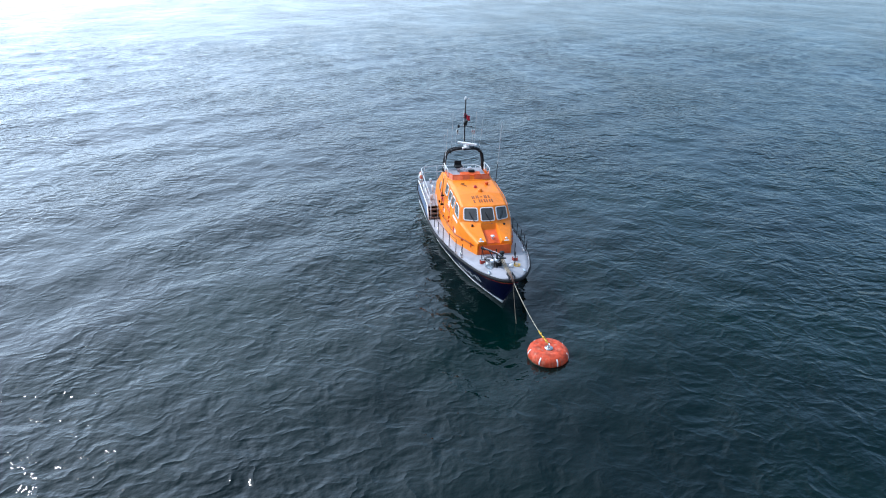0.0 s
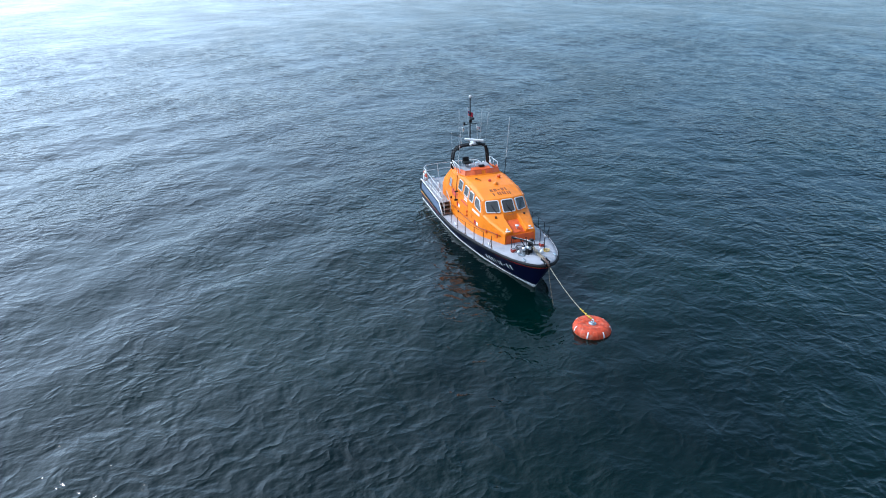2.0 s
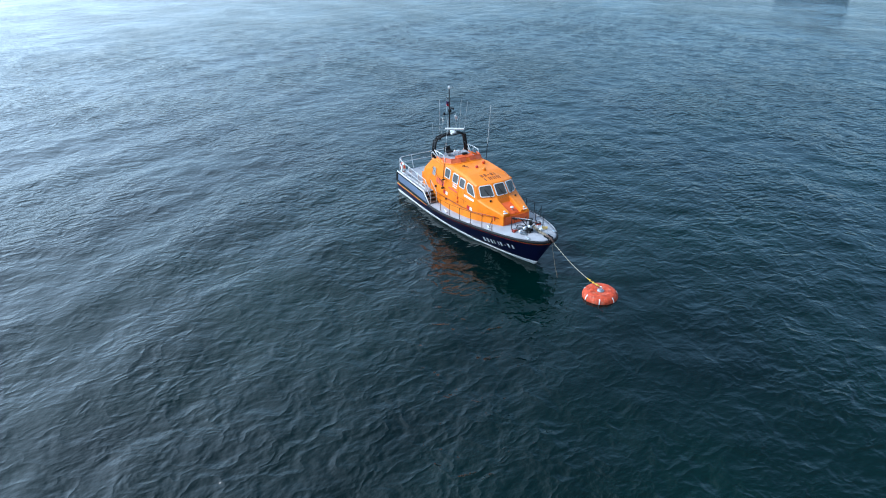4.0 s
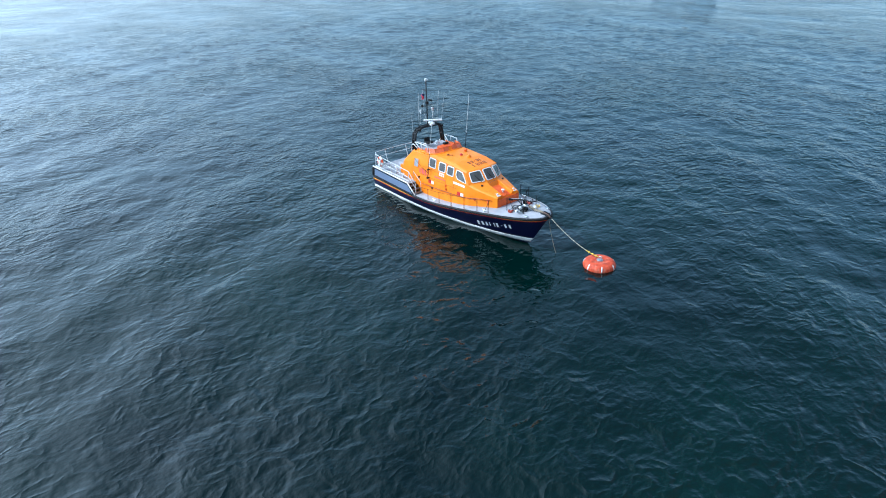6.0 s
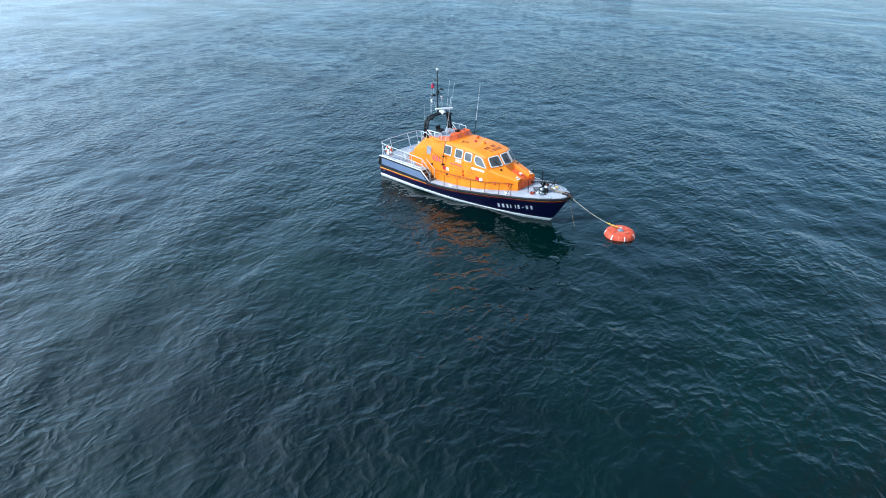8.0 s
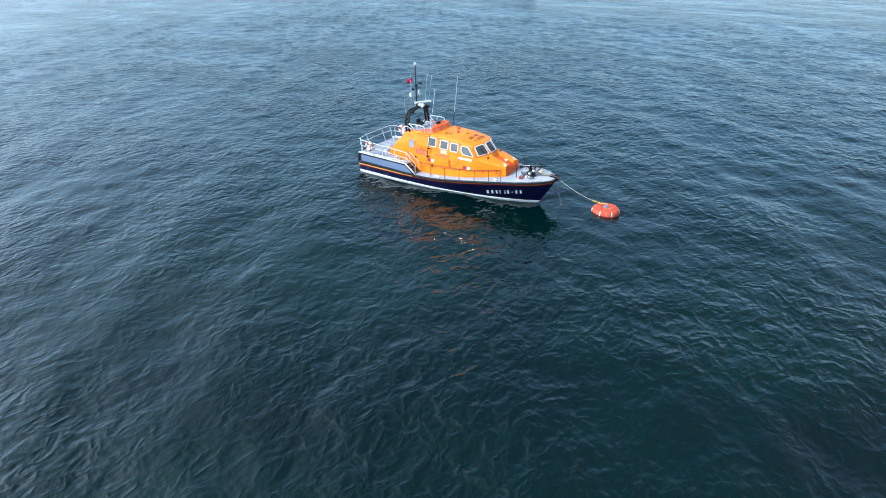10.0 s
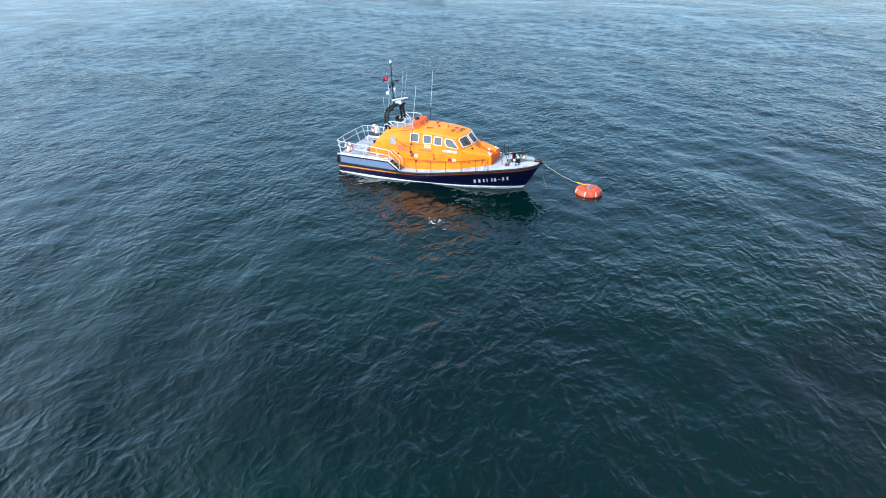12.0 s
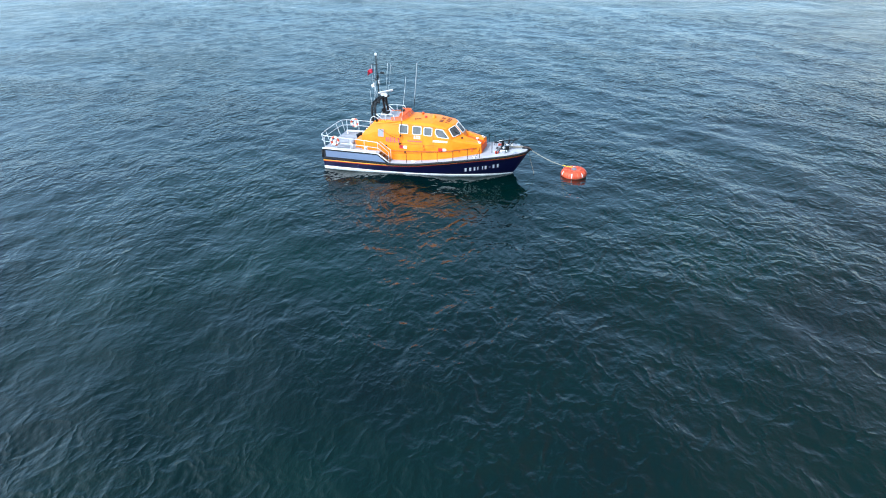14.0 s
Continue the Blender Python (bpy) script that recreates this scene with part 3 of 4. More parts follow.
def build_arch():
    runs = []
    for dx in (-0.14, 0.14):
        half = [(4.22 + dx, -1.34, 3.88), (4.12 + dx, -1.29, 4.6), (4.12 + dx, -1.22, 5.02), (4.2 + dx, -1.02, 5.3), (4.3 + dx * 0.9, -0.7, 5.45), (4.36 + dx * 0.8, -0.3, 5.5)]
        runs.append(half + [(x, -y, z) for x, y, z in half[::-1]])
    arch = part("mast_arch", tube(runs[0], 0.085, 9), BLACK_PAINT, boat, "black tubular mast arch", smooth=True)
    part("arch_tube", tube(runs[1], 0.085, 9), BLACK_PAINT, arch, smooth=True)
    for k in range(1, len(runs[0]) - 1):
        part("rung", tube([runs[0][k], runs[1][k]], 0.06, 6), BLACK_PAINT, arch)
        if k + 1 < len(runs[0]) - 1:
            part("brace", tube([runs[0][k], runs[1][k + 1]], 0.05, 6), BLACK_PAINT, arch)
    part("loudhailer", turned([(0.0, 0.0), (0.05, 0.02), (0.13, 0.22), (0.11, 0.22), (0, 0.1)], 12, centre=(4.5, -1.0, 5.2)), BLACK, arch, smooth=True)
    part("arch_lamp", boxed((4.5, 1.0, 5.3), (0.18, 0.2, 0.16)), BLACK, arch, bevel=0.03)
    part("radar_plinth", boxed((4.62, 0.05, 5.56), (0.6, 0.5, 0.07)), BLACK_PAINT, arch, bevel=0.015)
    radar = part("radar_drive", turned([(0, 0), (0.17, 0), (0.17, 0.1), (0.11, 0.16), (0.07, 0.2), (0.07, 0.3), (0, 0.3)], 20, centre=(4.66, 0.05, 5.58)), WHITE, boat,
                 "white radar drive housing", smooth=True)
    part("radar_bracket", boxed((4.5, 0.05, 5.66), (0.34, 0.3, 0.16)), WHITE, radar, bevel=0.03)
    part("radar_bracket", boxed((4.8, -0.2, 5.64), (0.2, 0.16, 0.12)), WHITE, radar, bevel=0.03)
    part("radar_scanner", boxed((4.68, 0.07, 5.9), (1.34, 0.16, 0.12), pose(0, 0, 0, 0, 0, 56)), WHITE, radar, "long white radar scanner bar", bevel=0.03)


build_arch()


def build_mast():
    mast = part("mast", tube([(4.12, 0, 5.45), (4.1, 0, 7.0), (4.06, 0, 8.62)], 0.042, 8), BLACK_PAINT, boat, "slim black signal mast", smooth=True)
    part("masthead_light", turned([(0, 0), (0.075, 0), (0.09, 0.05), (0.085, 0.16), (0.04, 0.2), (0, 0.2)], 12, centre=(4.06, 0, 8.6)), LAMP_GLASS, mast, "white masthead light", smooth=True)
    part("masthead_arm", tube([(4.06, 0, 8.62), (4.06, 0.2, 8.68)], 0.018, 5), WHITE, mast)
    for z, a, b in ((7.92, (-0.45, 0), (0.12, 0)), (7.28, (-0.05, 0), (0.62, 0)), (6.85, (0, -0.5), (0, 0.5))):
        part("yard", tube([(4.08 + a[0], a[1], z), (4.08 + b[0], b[1], z)], 0.024, 6), BLACK_PAINT, mast)
    part("signal_lamp", boxed((4.5, 0, 7.34), (0.3, 0.14, 0.1)), BLACK, mast, bevel=0.02)
    part("signal_lamp", boxed((4.1, 0.02, 7.05), (0.16, 0.2, 0.22)), BLACK, mast, bevel=0.02)
    part("signal_lamp", boxed((4.1, -0.42, 6.9), (0.12, 0.12, 0.18)), BLACK, mast, bevel=0.02)
    for y in (-0.48, 0.48):
        part("halyard", tube([(4.08, y, 6.85), (4.0, y * 1.3, 5.4)], 0.008, 4), WHITE, mast)
    part("halyard", tube([(3.65, 0, 7.92), (3.72, 0.0, 6.4), (4.05, 0.0, 5.5)], 0.008, 4), WHITE, mast)

    def flag(start, way, long, high, mat, name, label, wave=0.06, droop=0.15):
        rows = []
        w = Vector((*way, 0)).normalized()
        side = Vector((-w.y, w.x, 0))
        for k in range(9):
            t = k / 8
            p = Vector(start) + w * long * t + side * wave * math.sin(t * 7) + Vector((0, 0, -droop * t * t))
            rows.append([p + Vector((0, 0, -high * j / 4)) + side * 0.02 * math.sin(j + k) for j in range(5)])
        return part(name, sheet(rows, 0.006), mat, mast, label, smooth=True)

    flag((4.02, 0.5, 6.62), (-0.4, 0.6), 0.36, 0.26, WHITE, "house_flag", "small white cloth flag")
    flag((4.0, 0.56, 6.56), (-0.4, 0.6), 0.26, 0.1, FLAG_RED, "flag_cross", "red band of the small flag", 0.05, 0.1)
    flag((4.02, -0.5, 6.62), (-0.4, 0.25), 0.34, 0.26, WHITE, "pennant", "small pale cloth pennant")
    flag((4.02, -0.49, 6.6), (-0.4, 0.25), 0.2, 0.12, WEED, "pennant_band", "green band of the pennant", 0.03, 0.05)


build_mast()
HOIST = Vector((3.74, 0.0, 7.66))


def build_ensign():
    """The ensign hangs from its hoist at its own origin and streams along its x axis."""
    def cloth(long, high, lift, out):
        rows = []
        for k in range(10):
            u = k / 9
            p = Vector((long * u, 0.09 * math.sin(u * 7.5) + out, lift - 0.62 * (long * u) ** 1.2))
            rows.append([p + Vector((0.02 * math.sin(j * 1.3 + k), 0.02 * math.sin(j + k), -high * j / 4)) for j in range(5)])
        return rows
    ens = part("ensign", sheet(cloth(0.4, 0.33, 0.0, 0.0), 0.006), FLAG_RED, boat, "faded red cloth ensign", smooth=True, shift=Vector())
    part("ensign_canton", sheet(cloth(0.17, 0.16, -0.01, 0.012), 0.004), FLAG_BLUE, ens, "dark blue canton", smooth=True, shift=Vector())
    return ens


ensign = build_ensign()


def whip(base, top, joint, thick=0.03):
    """A whip aerial: a dark lower tube and a thin pale rod."""
    a, b = Vector(base), Vector(top)
    m = a.lerp(b, joint)
    w = part("whip_aerial", tube([m, a.lerp(b, 0.7), b], thick * 0.36, 5), WHITE, boat, "thin white whip aerial")
    part("aerial_base", tube([a, m], thick * 0.8, 7), BLACK_PAINT, w, "black aerial base")


whip((6.39, 1.66, 3.75), (6.78, 1.7, 7.83), 0.32)
whip((6.34, -1.86, 2.4), (7.02, -1.72, 7.55), 0.36)
whip((4.5, 0.55, 5.5), (4.77, 0.58, 7.95), 0.12, 0.02)
whip((4.55, 0.9, 5.4), (4.87, 1.02, 7.76), 0.12, 0.02)
whip((4.2, -0.85, 5.4), (4.25, -0.85, 7.95), 0.12, 0.02)
whip((4.0, -1.26, 5.0), (3.95, -1.3, 6.35), 0.12, 0.018)
part("aerial_bracket", boxed((6.42, -1.82, 3.05), (0.08, 0.22, 0.08)), BLACK, boat)
part("aerial_bracket", boxed((6.36, -1.84, 2.42), (0.1, 0.2, 0.1)), BLACK, boat)


# ---- marks on the wheelhouse and hull: one plain bar for each character ----
def side_bar(x0, x1, z0, z1, side, mat, name="marking", label=""):
    pts = [on_wall(x, z, side, 0.012) for x, z in ((x0, z0), (x1, z0), (x1, z1), (x0, z1))]
    if side > 0:
        pts = pts[::-1]
    return panel(pts, 0.014, mat, house, name, label)


DARK_RED = material("dark_red_painted_tube", (0.26, 0.035, 0.02), 0.5)
PINK = material("faded_crimson_lettering", (0.62, 0.06, 0.13), 0.5)
INK = material("dark_roof_lettering", (0.16, 0.045, 0.02), 0.6)
BLUE_INK = material("blue_lettering", (0.03, 0.035, 0.2), 0.5)
for side in (-1, 1):
    for k in range(4):
        x = 5.18 + k * 0.33
        side_bar(x, x + 0.075, 2.47, 2.83, side, PINK, label="crimson painted mark")
        if k != 3:
            side_bar(x + 0.15, x + 0.21, 2.47, 2.83 if k < 2 else 2.58, side, PINK, label="crimson painted mark")
    for k in range(7):
        side_bar(6.95 + k * 0.17, 7.07 + k * 0.17, 2.62, 2.70, side, PINK, label="small crimson painted mark")
    for k, (z0, z1) in enumerate(((3.0, 3.09), (2.86, 2.95))):
        for j in range(3):
            side_bar(7.45 + j * 0.19, 7.59 + j * 0.19, z0, z1, side, WHITE, label="small white painted mark")
    side_bar(8.98, 10.12, 2.72, 2.86, side, WHITE, "name_board", "white name board without readable letters")
    for x in (6.28, 9.42):
        side_bar(x, x + 0.33, 2.02, 2.28, side, RED, "sticker", "red square safety sticker")
        side_bar(x + 0.34, x + 0.62, 2.04, 2.26, side, WHITE, "sticker", "white square safety sticker")
    for x, z in ((5.2, 2.15), (8.25, 2.35), (8.3, 2.1), (6.75, 1.75), (11.0, 2.1)):
        y = wall_y(min(x, 10.5), z) - (0.14 if x > 10.5 else 0)
        part("side_fitting", boxed((x, side * (y + 0.04), z), (0.1, 0.1, 0.14)), BLACK if x < 8 else RED_ORANGE, house, bevel=0.02)
    # grab rails
    part("grab_rail", tube([(5.6, side * 1.9, 1.82), (7.5, side * 1.87, 1.9), (9.0, side * 1.85, 2.0), (10.3, side * 1.76, 2.1), (11.3, side * 1.48, 2.25), (12.3, side * 1.14, 2.32)], 0.022, 6),
         DARK_RED, house, "dark red grab rail", smooth=True)
    for x, y, z in ((6.2, 1.83, 1.85), (8.0, 1.82, 1.95), (9.6, 1.78, 2.06), (11.3, 1.42, 2.25), (12.25, 1.1, 2.31)):
        part("grab_rail_foot", tube([(x, side * (y - 0.06), z), (x, side * (y + 0.06), z)], 0.02, 6), ORANGE, house)
    part("grab_wire", tube([(4.75, side * 1.8, 3.45), (5.55, side * 1.78, 3.0), (6.3, side * 1.78, 2.75)], 0.014, 5), BLACK, house, "dark grab line", smooth=True)
    part("gutter", tube([(4.3, side * 1.47, 3.8), (6.8, side * 1.53, 3.92), (8.8, side * 1.51, 3.84), (9.9, side * 1.47, 3.68)], 0.02, 6), ORANGE, house, smooth=True)


SEAM = material("darkened_panel_seam", (0.42, 0.085, 0.006), 0.6)
for side in (-1, 1):
    for x0, x1, z in ((5.3, 7.4, 2.42), (7.4, 9.3, 2.42), (5.6, 7.6, 3.02)):
        side_bar(x0, x1, z, z + 0.022, side, SEAM, "panel_seam", "dark panel seam")
    for x, z0, z1 in ((5.35, 1.35, 3.6), (8.18, 1.4, 3.05), (9.0, 1.5, 3.1)):
        side_bar(x, x + 0.02, z0, (z0 + z1) / 2, side, SEAM, "panel_seam", "dark panel seam")
        side_bar(x, x + 0.02, (z0 + z1) / 2, z1, side, SEAM, "panel_seam", "dark panel seam")


def roof_bar(x0, x1, y0, y1, mat, label=""):
    pts = [Vector((x, y, roof_z(x, y) + 0.022)) for x, y in ((x0, y0), (x1, y0), (x1, y1), (x0, y1))]
    return panel(pts, 0.03, mat, house, "roof_mark", label)


for k in range(4):
    roof_bar(9.66, 9.98, -0.60 + k * 0.31, -0.545 + k * 0.31, INK, "dark painted roof mark")
    if k:
        roof_bar(9.66, 9.98, -0.46 + k * 0.31, -0.41 + k * 0.31, INK, "dark painted roof mark")
for k in range(5):
    if k == 2:
        roof_bar(9.34, 9.38, -0.62 + k * 0.25, -0.50 + k * 0.25, INK, "dark painted roof mark")
    else:
        roof_bar(9.2, 9.5, -0.62 + k * 0.25, -0.57 + k * 0.25, INK, "dark painted roof mark")
        if k != 4:
            roof_bar(9.2, 9.5, -0.52 + k * 0.25, -0.48 + k * 0.25, INK, "dark painted roof mark")
for k in range(4):
    y = -0.24 + k * 0.13
    panel([(11.15, y, 2.98), (11.15, y + 0.09, 2.98), (11.12, y + 0.09, 3.07), (11.12, y, 3.07)], 0.02, BLUE_INK, house, "front_mark", "small blue painted mark")
# hull characters
WIDTHS = (0.24, 0.26, 0.2, 0.08, 0.0, 0.08, 0.23, 0.17, 0.22, 0.2)
for side in (-1, 1):
    x0 = 11.48
    for k, wide in enumerate(WIDTHS):
        if wide:
            base = 0.49 + (x0 - 11.48) * 0.155
            low, high = (base + 0.15, base + 0.2) if k == 7 else (base + 0.02, base + 0.36)
            a, b = wide * 0.12, wide * (0.74 if wide > 0.1 else 0.95)
            rows = [[hull_at(x + (j - 1) * 0.02, low + (high - low) * j / 2 + (x - x0) * 0.155, side, 0.008) for j in range(3)]
                    for x in (x0 + a, x0 + (a + b) / 2, x0 + b)]
            part("hull_mark", sheet(rows, 0.008), WHITE, boat, "white painted hull mark")
        x0 += (wide or 0.08) + 0.095

# ---- roof and bonnet fittings ----
part("roof_lamp", turned([(0.15, -0.06), (0.15, 0.04), (0.11, 0.13), (0.04, 0.17), (0, 0.17)], 16, centre=(8.63, 0.07, 4.12)), ORANGE, house, "small orange roof dome", smooth=True)
part("roof_lamp", turned([(0.1, -0.06), (0.1, 0.06), (0.06, 0.12), (0, 0.12)], 14, centre=(8.0, -0.1, 4.13)), RED, house, "small red roof lamp", smooth=True)
part("roof_handle", tube([(7.35, -0.85, 4.1), (7.35, -0.85, 4.16), (7.75, -0.62, 4.17), (7.75, -0.62, 4.1)], 0.02, 6), BLACK, house, "black roof handle")
part("roof_handle", tube([(7.35, -0.85, 4.15), (7.3, -0.62, 4.16)], 0.02, 6), BLACK, house, "black roof handle")
part("roof_vent", turned([(0.09, -0.06), (0.09, 0.08), (0.13, 0.1), (0.1, 0.16), (0, 0.17)], 14, centre=(7.5, 0.75, 4.1)), RED_ORANGE, house, smooth=True)
for s in (-1, 1):
    lamp = part("searchlight", turned([(0.08, -0.02), (0.08, 0.02), (0.035, 0.03), (0.035, 0.06), (0.065, 0.07), (0.07, 0.13), (0.05, 0.155), (0, 0.16)], 16, centre=(12.36, s * 0.74, 2.6)), LAMP_GLASS, house,
                "white searchlight on the bonnet", smooth=True)
    part("searchlight_base", boxed((12.36, s * 0.74, 2.63), (0.36, 0.28, 0.03)), LAMP_GLASS, house, bevel=0.01)
    part("horn", turned([(0, 0), (0.06, 0.02), (0.07, 0.14), (0, 0.15)], 12, centre=(11.1, s * 0.95, 2.9)), BLACK, house, "small black deck lamp", smooth=True)
    part("bonnet_latch", boxed((11.95, s * 1.22, 2.2), (0.12, 0.06, 0.3)), RED_ORANGE, house, bevel=0.015)
bm = turned([(0.05, 0), (0.05, 0.2), (0.12, 0.22), (0.12, 0.27), (0, 0.28)], 14, centre=(12.1, 0.02, 2.5))
part("bonnet_bollard", bm, LAMP_GLASS, house, "pale bollard in the bonnet recess", smooth=True)
part("bonnet_ring", tube([(12.25 + 0.16 * math.sin(a), 0.3 * math.cos(a), 2.5) for a in np.linspace(-1.5, 1.5, 12)], 0.022, 6), RED_ORANGE, house, smooth=True)
# shade of the bonnet's forward face, put into colour by a redder plate
panel([(12.672, -0.93, 1.9), (12.672, 0.93, 1.9), (12.662, 0.9, 2.44), (12.662, -0.9, 2.44)], 0.02, RED_ORANGE, house, "front_shade_panel", "front panel with its shade painted as darker red-orange")
# the recess floor's shade is coloured in the same way
part("recess_shade_floor", boxed((11.9, 0, 2.612), (1.16, 0.76, 0.03), pose(0, 0, 0, 0, 15.8, 0)), RED_ORANGE, house, "recess floor with its shade painted as darker red-orange")

# ---- foredeck gear ----
DZ = lambda x: sheer(x) + 0.12
part("mooring_post", turned([(0.12, 0), (0.1, 0.6), (0.14, 0.62), (0.14, 0.7), (0, 0.72)], 14, centre=(14.1, 0, DZ(14.1) - 0.02)), BLACK_PAINT, boat, "black steel mooring post", smooth=True)
FOOT = Vector((14.62, -0.42, DZ(14.62) - 0.08))
derrick = part("derrick", tube([FOOT, FOOT + Vector((0, 0, 0.5)), FOOT + Vector((0, 0, 0.86))], 0.06, 8), BLACK_PAINT, boat, "black folding deck derrick", smooth=True)
part("derrick_foot", turned([(0.2, 0), (0.2, 0.05), (0.09, 0.09), (0.08, 0.2), (0, 0.2)], 12, centre=FOOT), BLACK_PAINT, derrick, smooth=True)
part("derrick_boom", tube([(13.72, -1.04, 2.88), (14.2, -0.72, 2.93), (14.62, -0.42, 2.9), (15.0, -0.28, 2.88), (15.3, -0.16, 3.0)], 0.042, 7), BLACK_PAINT, derrick, "black boom", smooth=True)
part("boom_head", boxed((13.82, -0.97, 2.88), (0.3, 0.12, 0.12), pose(0, 0, 0, 0, 0, 34)), BLACK_PAINT, derrick, bevel=0.02)
part("boom_fork", tube([(15.05, -0.26, 2.88), (15.06, -0.3, 3.12)], 0.026, 6), BLACK_PAINT, derrick)
part("boom_fork", tube([(15.28, -0.17, 2.99), (15.4, -0.3, 3.1)], 0.026, 6), BLACK_PAINT, derrick)
part("boom_strut", tube([(14.62, -0.42, 2.35), (14.15, -0.74, 2.9)], 0.03, 6), BLACK_PAINT, derrick)
part("boom_strut", tube([(14.62, -0.42, 2.35), (15.0, -0.28, 2.86)], 0.03, 6), BLACK_PAINT, derrick)
part("boom_winch", tube([(14.45, -0.5, 2.55), (14.78, -0.34, 2.55)], 0.09, 12), STEEL, derrick, "steel winch drum", smooth=True)
part("boom_fall", tube([(13.76, -1.02, 2.86), (13.9, -0.9, 2.3), (14.05, -0.75, 2.16)], 0.014, 5), BLACK, derrick, "black fall line", smooth=True)
part("boom_wire", tube([(13.85, -0.95, 2.94), (14.62, -0.42, 3.0), (15.2, -0.2, 2.98)], 0.012, 5), STEEL, derrick, smooth=True)
part("gear_plinth", boxed((14.0, -0.45, DZ(14.0) + 0.06), (0.5, 0.42, 0.14)), DECK, boat, "grey winch plinth", bevel=0.04)
part("cable_coil", tube([(13.95 + 0.22 * math.cos(a), -0.62 + 0.22 * math.sin(a), DZ(14.0) + 0.17 + 0.01 * a) for a in np.linspace(0, 14, 44)], 0.02, 5), BLACK, boat, "coiled black cable", smooth=True)
part("cable_coil", tube([(14.55 + 0.17 * math.cos(a), 0.75 + 0.17 * math.sin(a), DZ(14.5) - 0.04 + 0.01 * a) for a in np.linspace(0, 14, 44)], 0.018, 5), YROPE, boat, "coiled yellow line", smooth=True)
wl = part("windlass", boxed((14.3, -0.3, DZ(14.3) + 0.16), (0.5, 0.42, 0.32)), BLACK_PAINT, boat, "black anchor windlass", bevel=0.05)
part("windlass_drum", tube([(14.3, -0.66, DZ(14.3) + 0.22), (14.3, -0.12, DZ(14.3) + 0.22)], 0.12, 12), STEEL, wl, "steel windlass drum", smooth=True)
part("windlass_lever", tube([(14.2, -0.3, DZ(14.3) + 0.3), (13.95, -0.28, DZ(14.3) + 0.78)], 0.03, 6), BLACK_PAINT, wl)
part("windlass_lever", tube([(14.4, -0.2, DZ(14.3) + 0.3), (14.62, -0.15, DZ(14.3) + 0.72)], 0.026, 6), BLACK_PAINT, wl)
part("windlass_plate", boxed((14.35, -0.3, DZ(14.35) - 0.03), (0.95, 0.62, 0.03)), BLACK_PAINT, wl)
part("deck_pole", tube([(13.45, -0.92, DZ(13.5) - 0.08), (13.45, -0.93, DZ(13.5) + 0.85)], 0.024, 7), BLACK_PAINT, boat, "thin black deck pole")
part("deck_pole", tube([(13.3, 0.98, DZ(13.3) - 0.08), (13.3, 0.99, DZ(13.3) + 0.85)], 0.024, 7), BLACK_PAINT, boat, "thin black deck pole")
part("deck_pole", tube([(14.55, 0.62, DZ(14.6) - 0.08), (14.52, 0.62, DZ(14.6) + 0.8)], 0.024, 7), BLACK_PAINT, boat, "thin black deck pole")
for y in (-0.8, 0.75):
    part("deck_hose", tube([(13.6 + 0.09 * k, y + 0.16 * math.sin(k * 1.1), DZ(13.8) - 0.02 + 0.03 * (k % 3)) for k in range(9)], 0.028, 6), STEEL, boat, "grey hose flaked on the deck", smooth=True)
for x, y, r in ((14.15, -0.78, 0.09), (14.72, 0.36, 0.12), (14.5, 0.52, 0.09)):
    part("float_ball", turned([(0, -r), (r * 0.5, -r * 0.86), (r * 0.87, -r * 0.5), (r, 0), (r * 0.87, r * 0.5), (r * 0.5, r * 0.86), (r * 0.2, r * 1.1), (0, r * 1.15)], 16,
         centre=(x, y, DZ(x) + r - 0.06)), WHITE, boat, "white inflatable float", smooth=True)
FADED = material("faded_red_plastic", (0.42, 0.05, 0.03), 0.6, vary=0.3, scale=5)
for x, y in ((13.85, -0.98), (13.75, 0.88)):
    bx = part("gear_box", boxed((x, y, DZ(x) + 0.06), (0.26, 0.28, 0.2)), FADED, boat, "small faded red gear box", bevel=0.03)
    part("gear_box_lid", boxed((x, y, DZ(x) + 0.165), (0.2, 0.22, 0.02)), DECK, bx)
    part("gear_box_strap", boxed((x, y, DZ(x) + 0.07), (0.05, 0.3, 0.22)), BLACK, bx)
part("anchor_shank", tube([(13.75, -0.55, DZ(13.8) + 0.08), (14.6, -0.75, DZ(14.5) + 0.05)], 0.035, 6), STEEL, boat, "steel stowed anchor shank")
panel([(14.5, -1.0, DZ(14.5) + 0.05), (14.85, -0.76, DZ(14.5) + 0.03), (14.5, -0.52, DZ(14.5) + 0.05), (14.42, -0.76, DZ(14.5) + 0.1)], 0.03, STEEL, boat, "anchor_fluke", "steel anchor fluke")
part("anchor_stock", boxed((14.45, -0.76, DZ(14.5) + 0.06), (0.08, 0.5, 0.06)), STEEL, boat, "steel anchor stock")
OLD_ROPE = material("grey_brown_rope", (0.26, 0.21, 0.15), 0.9, vary=0.35, scale=14)
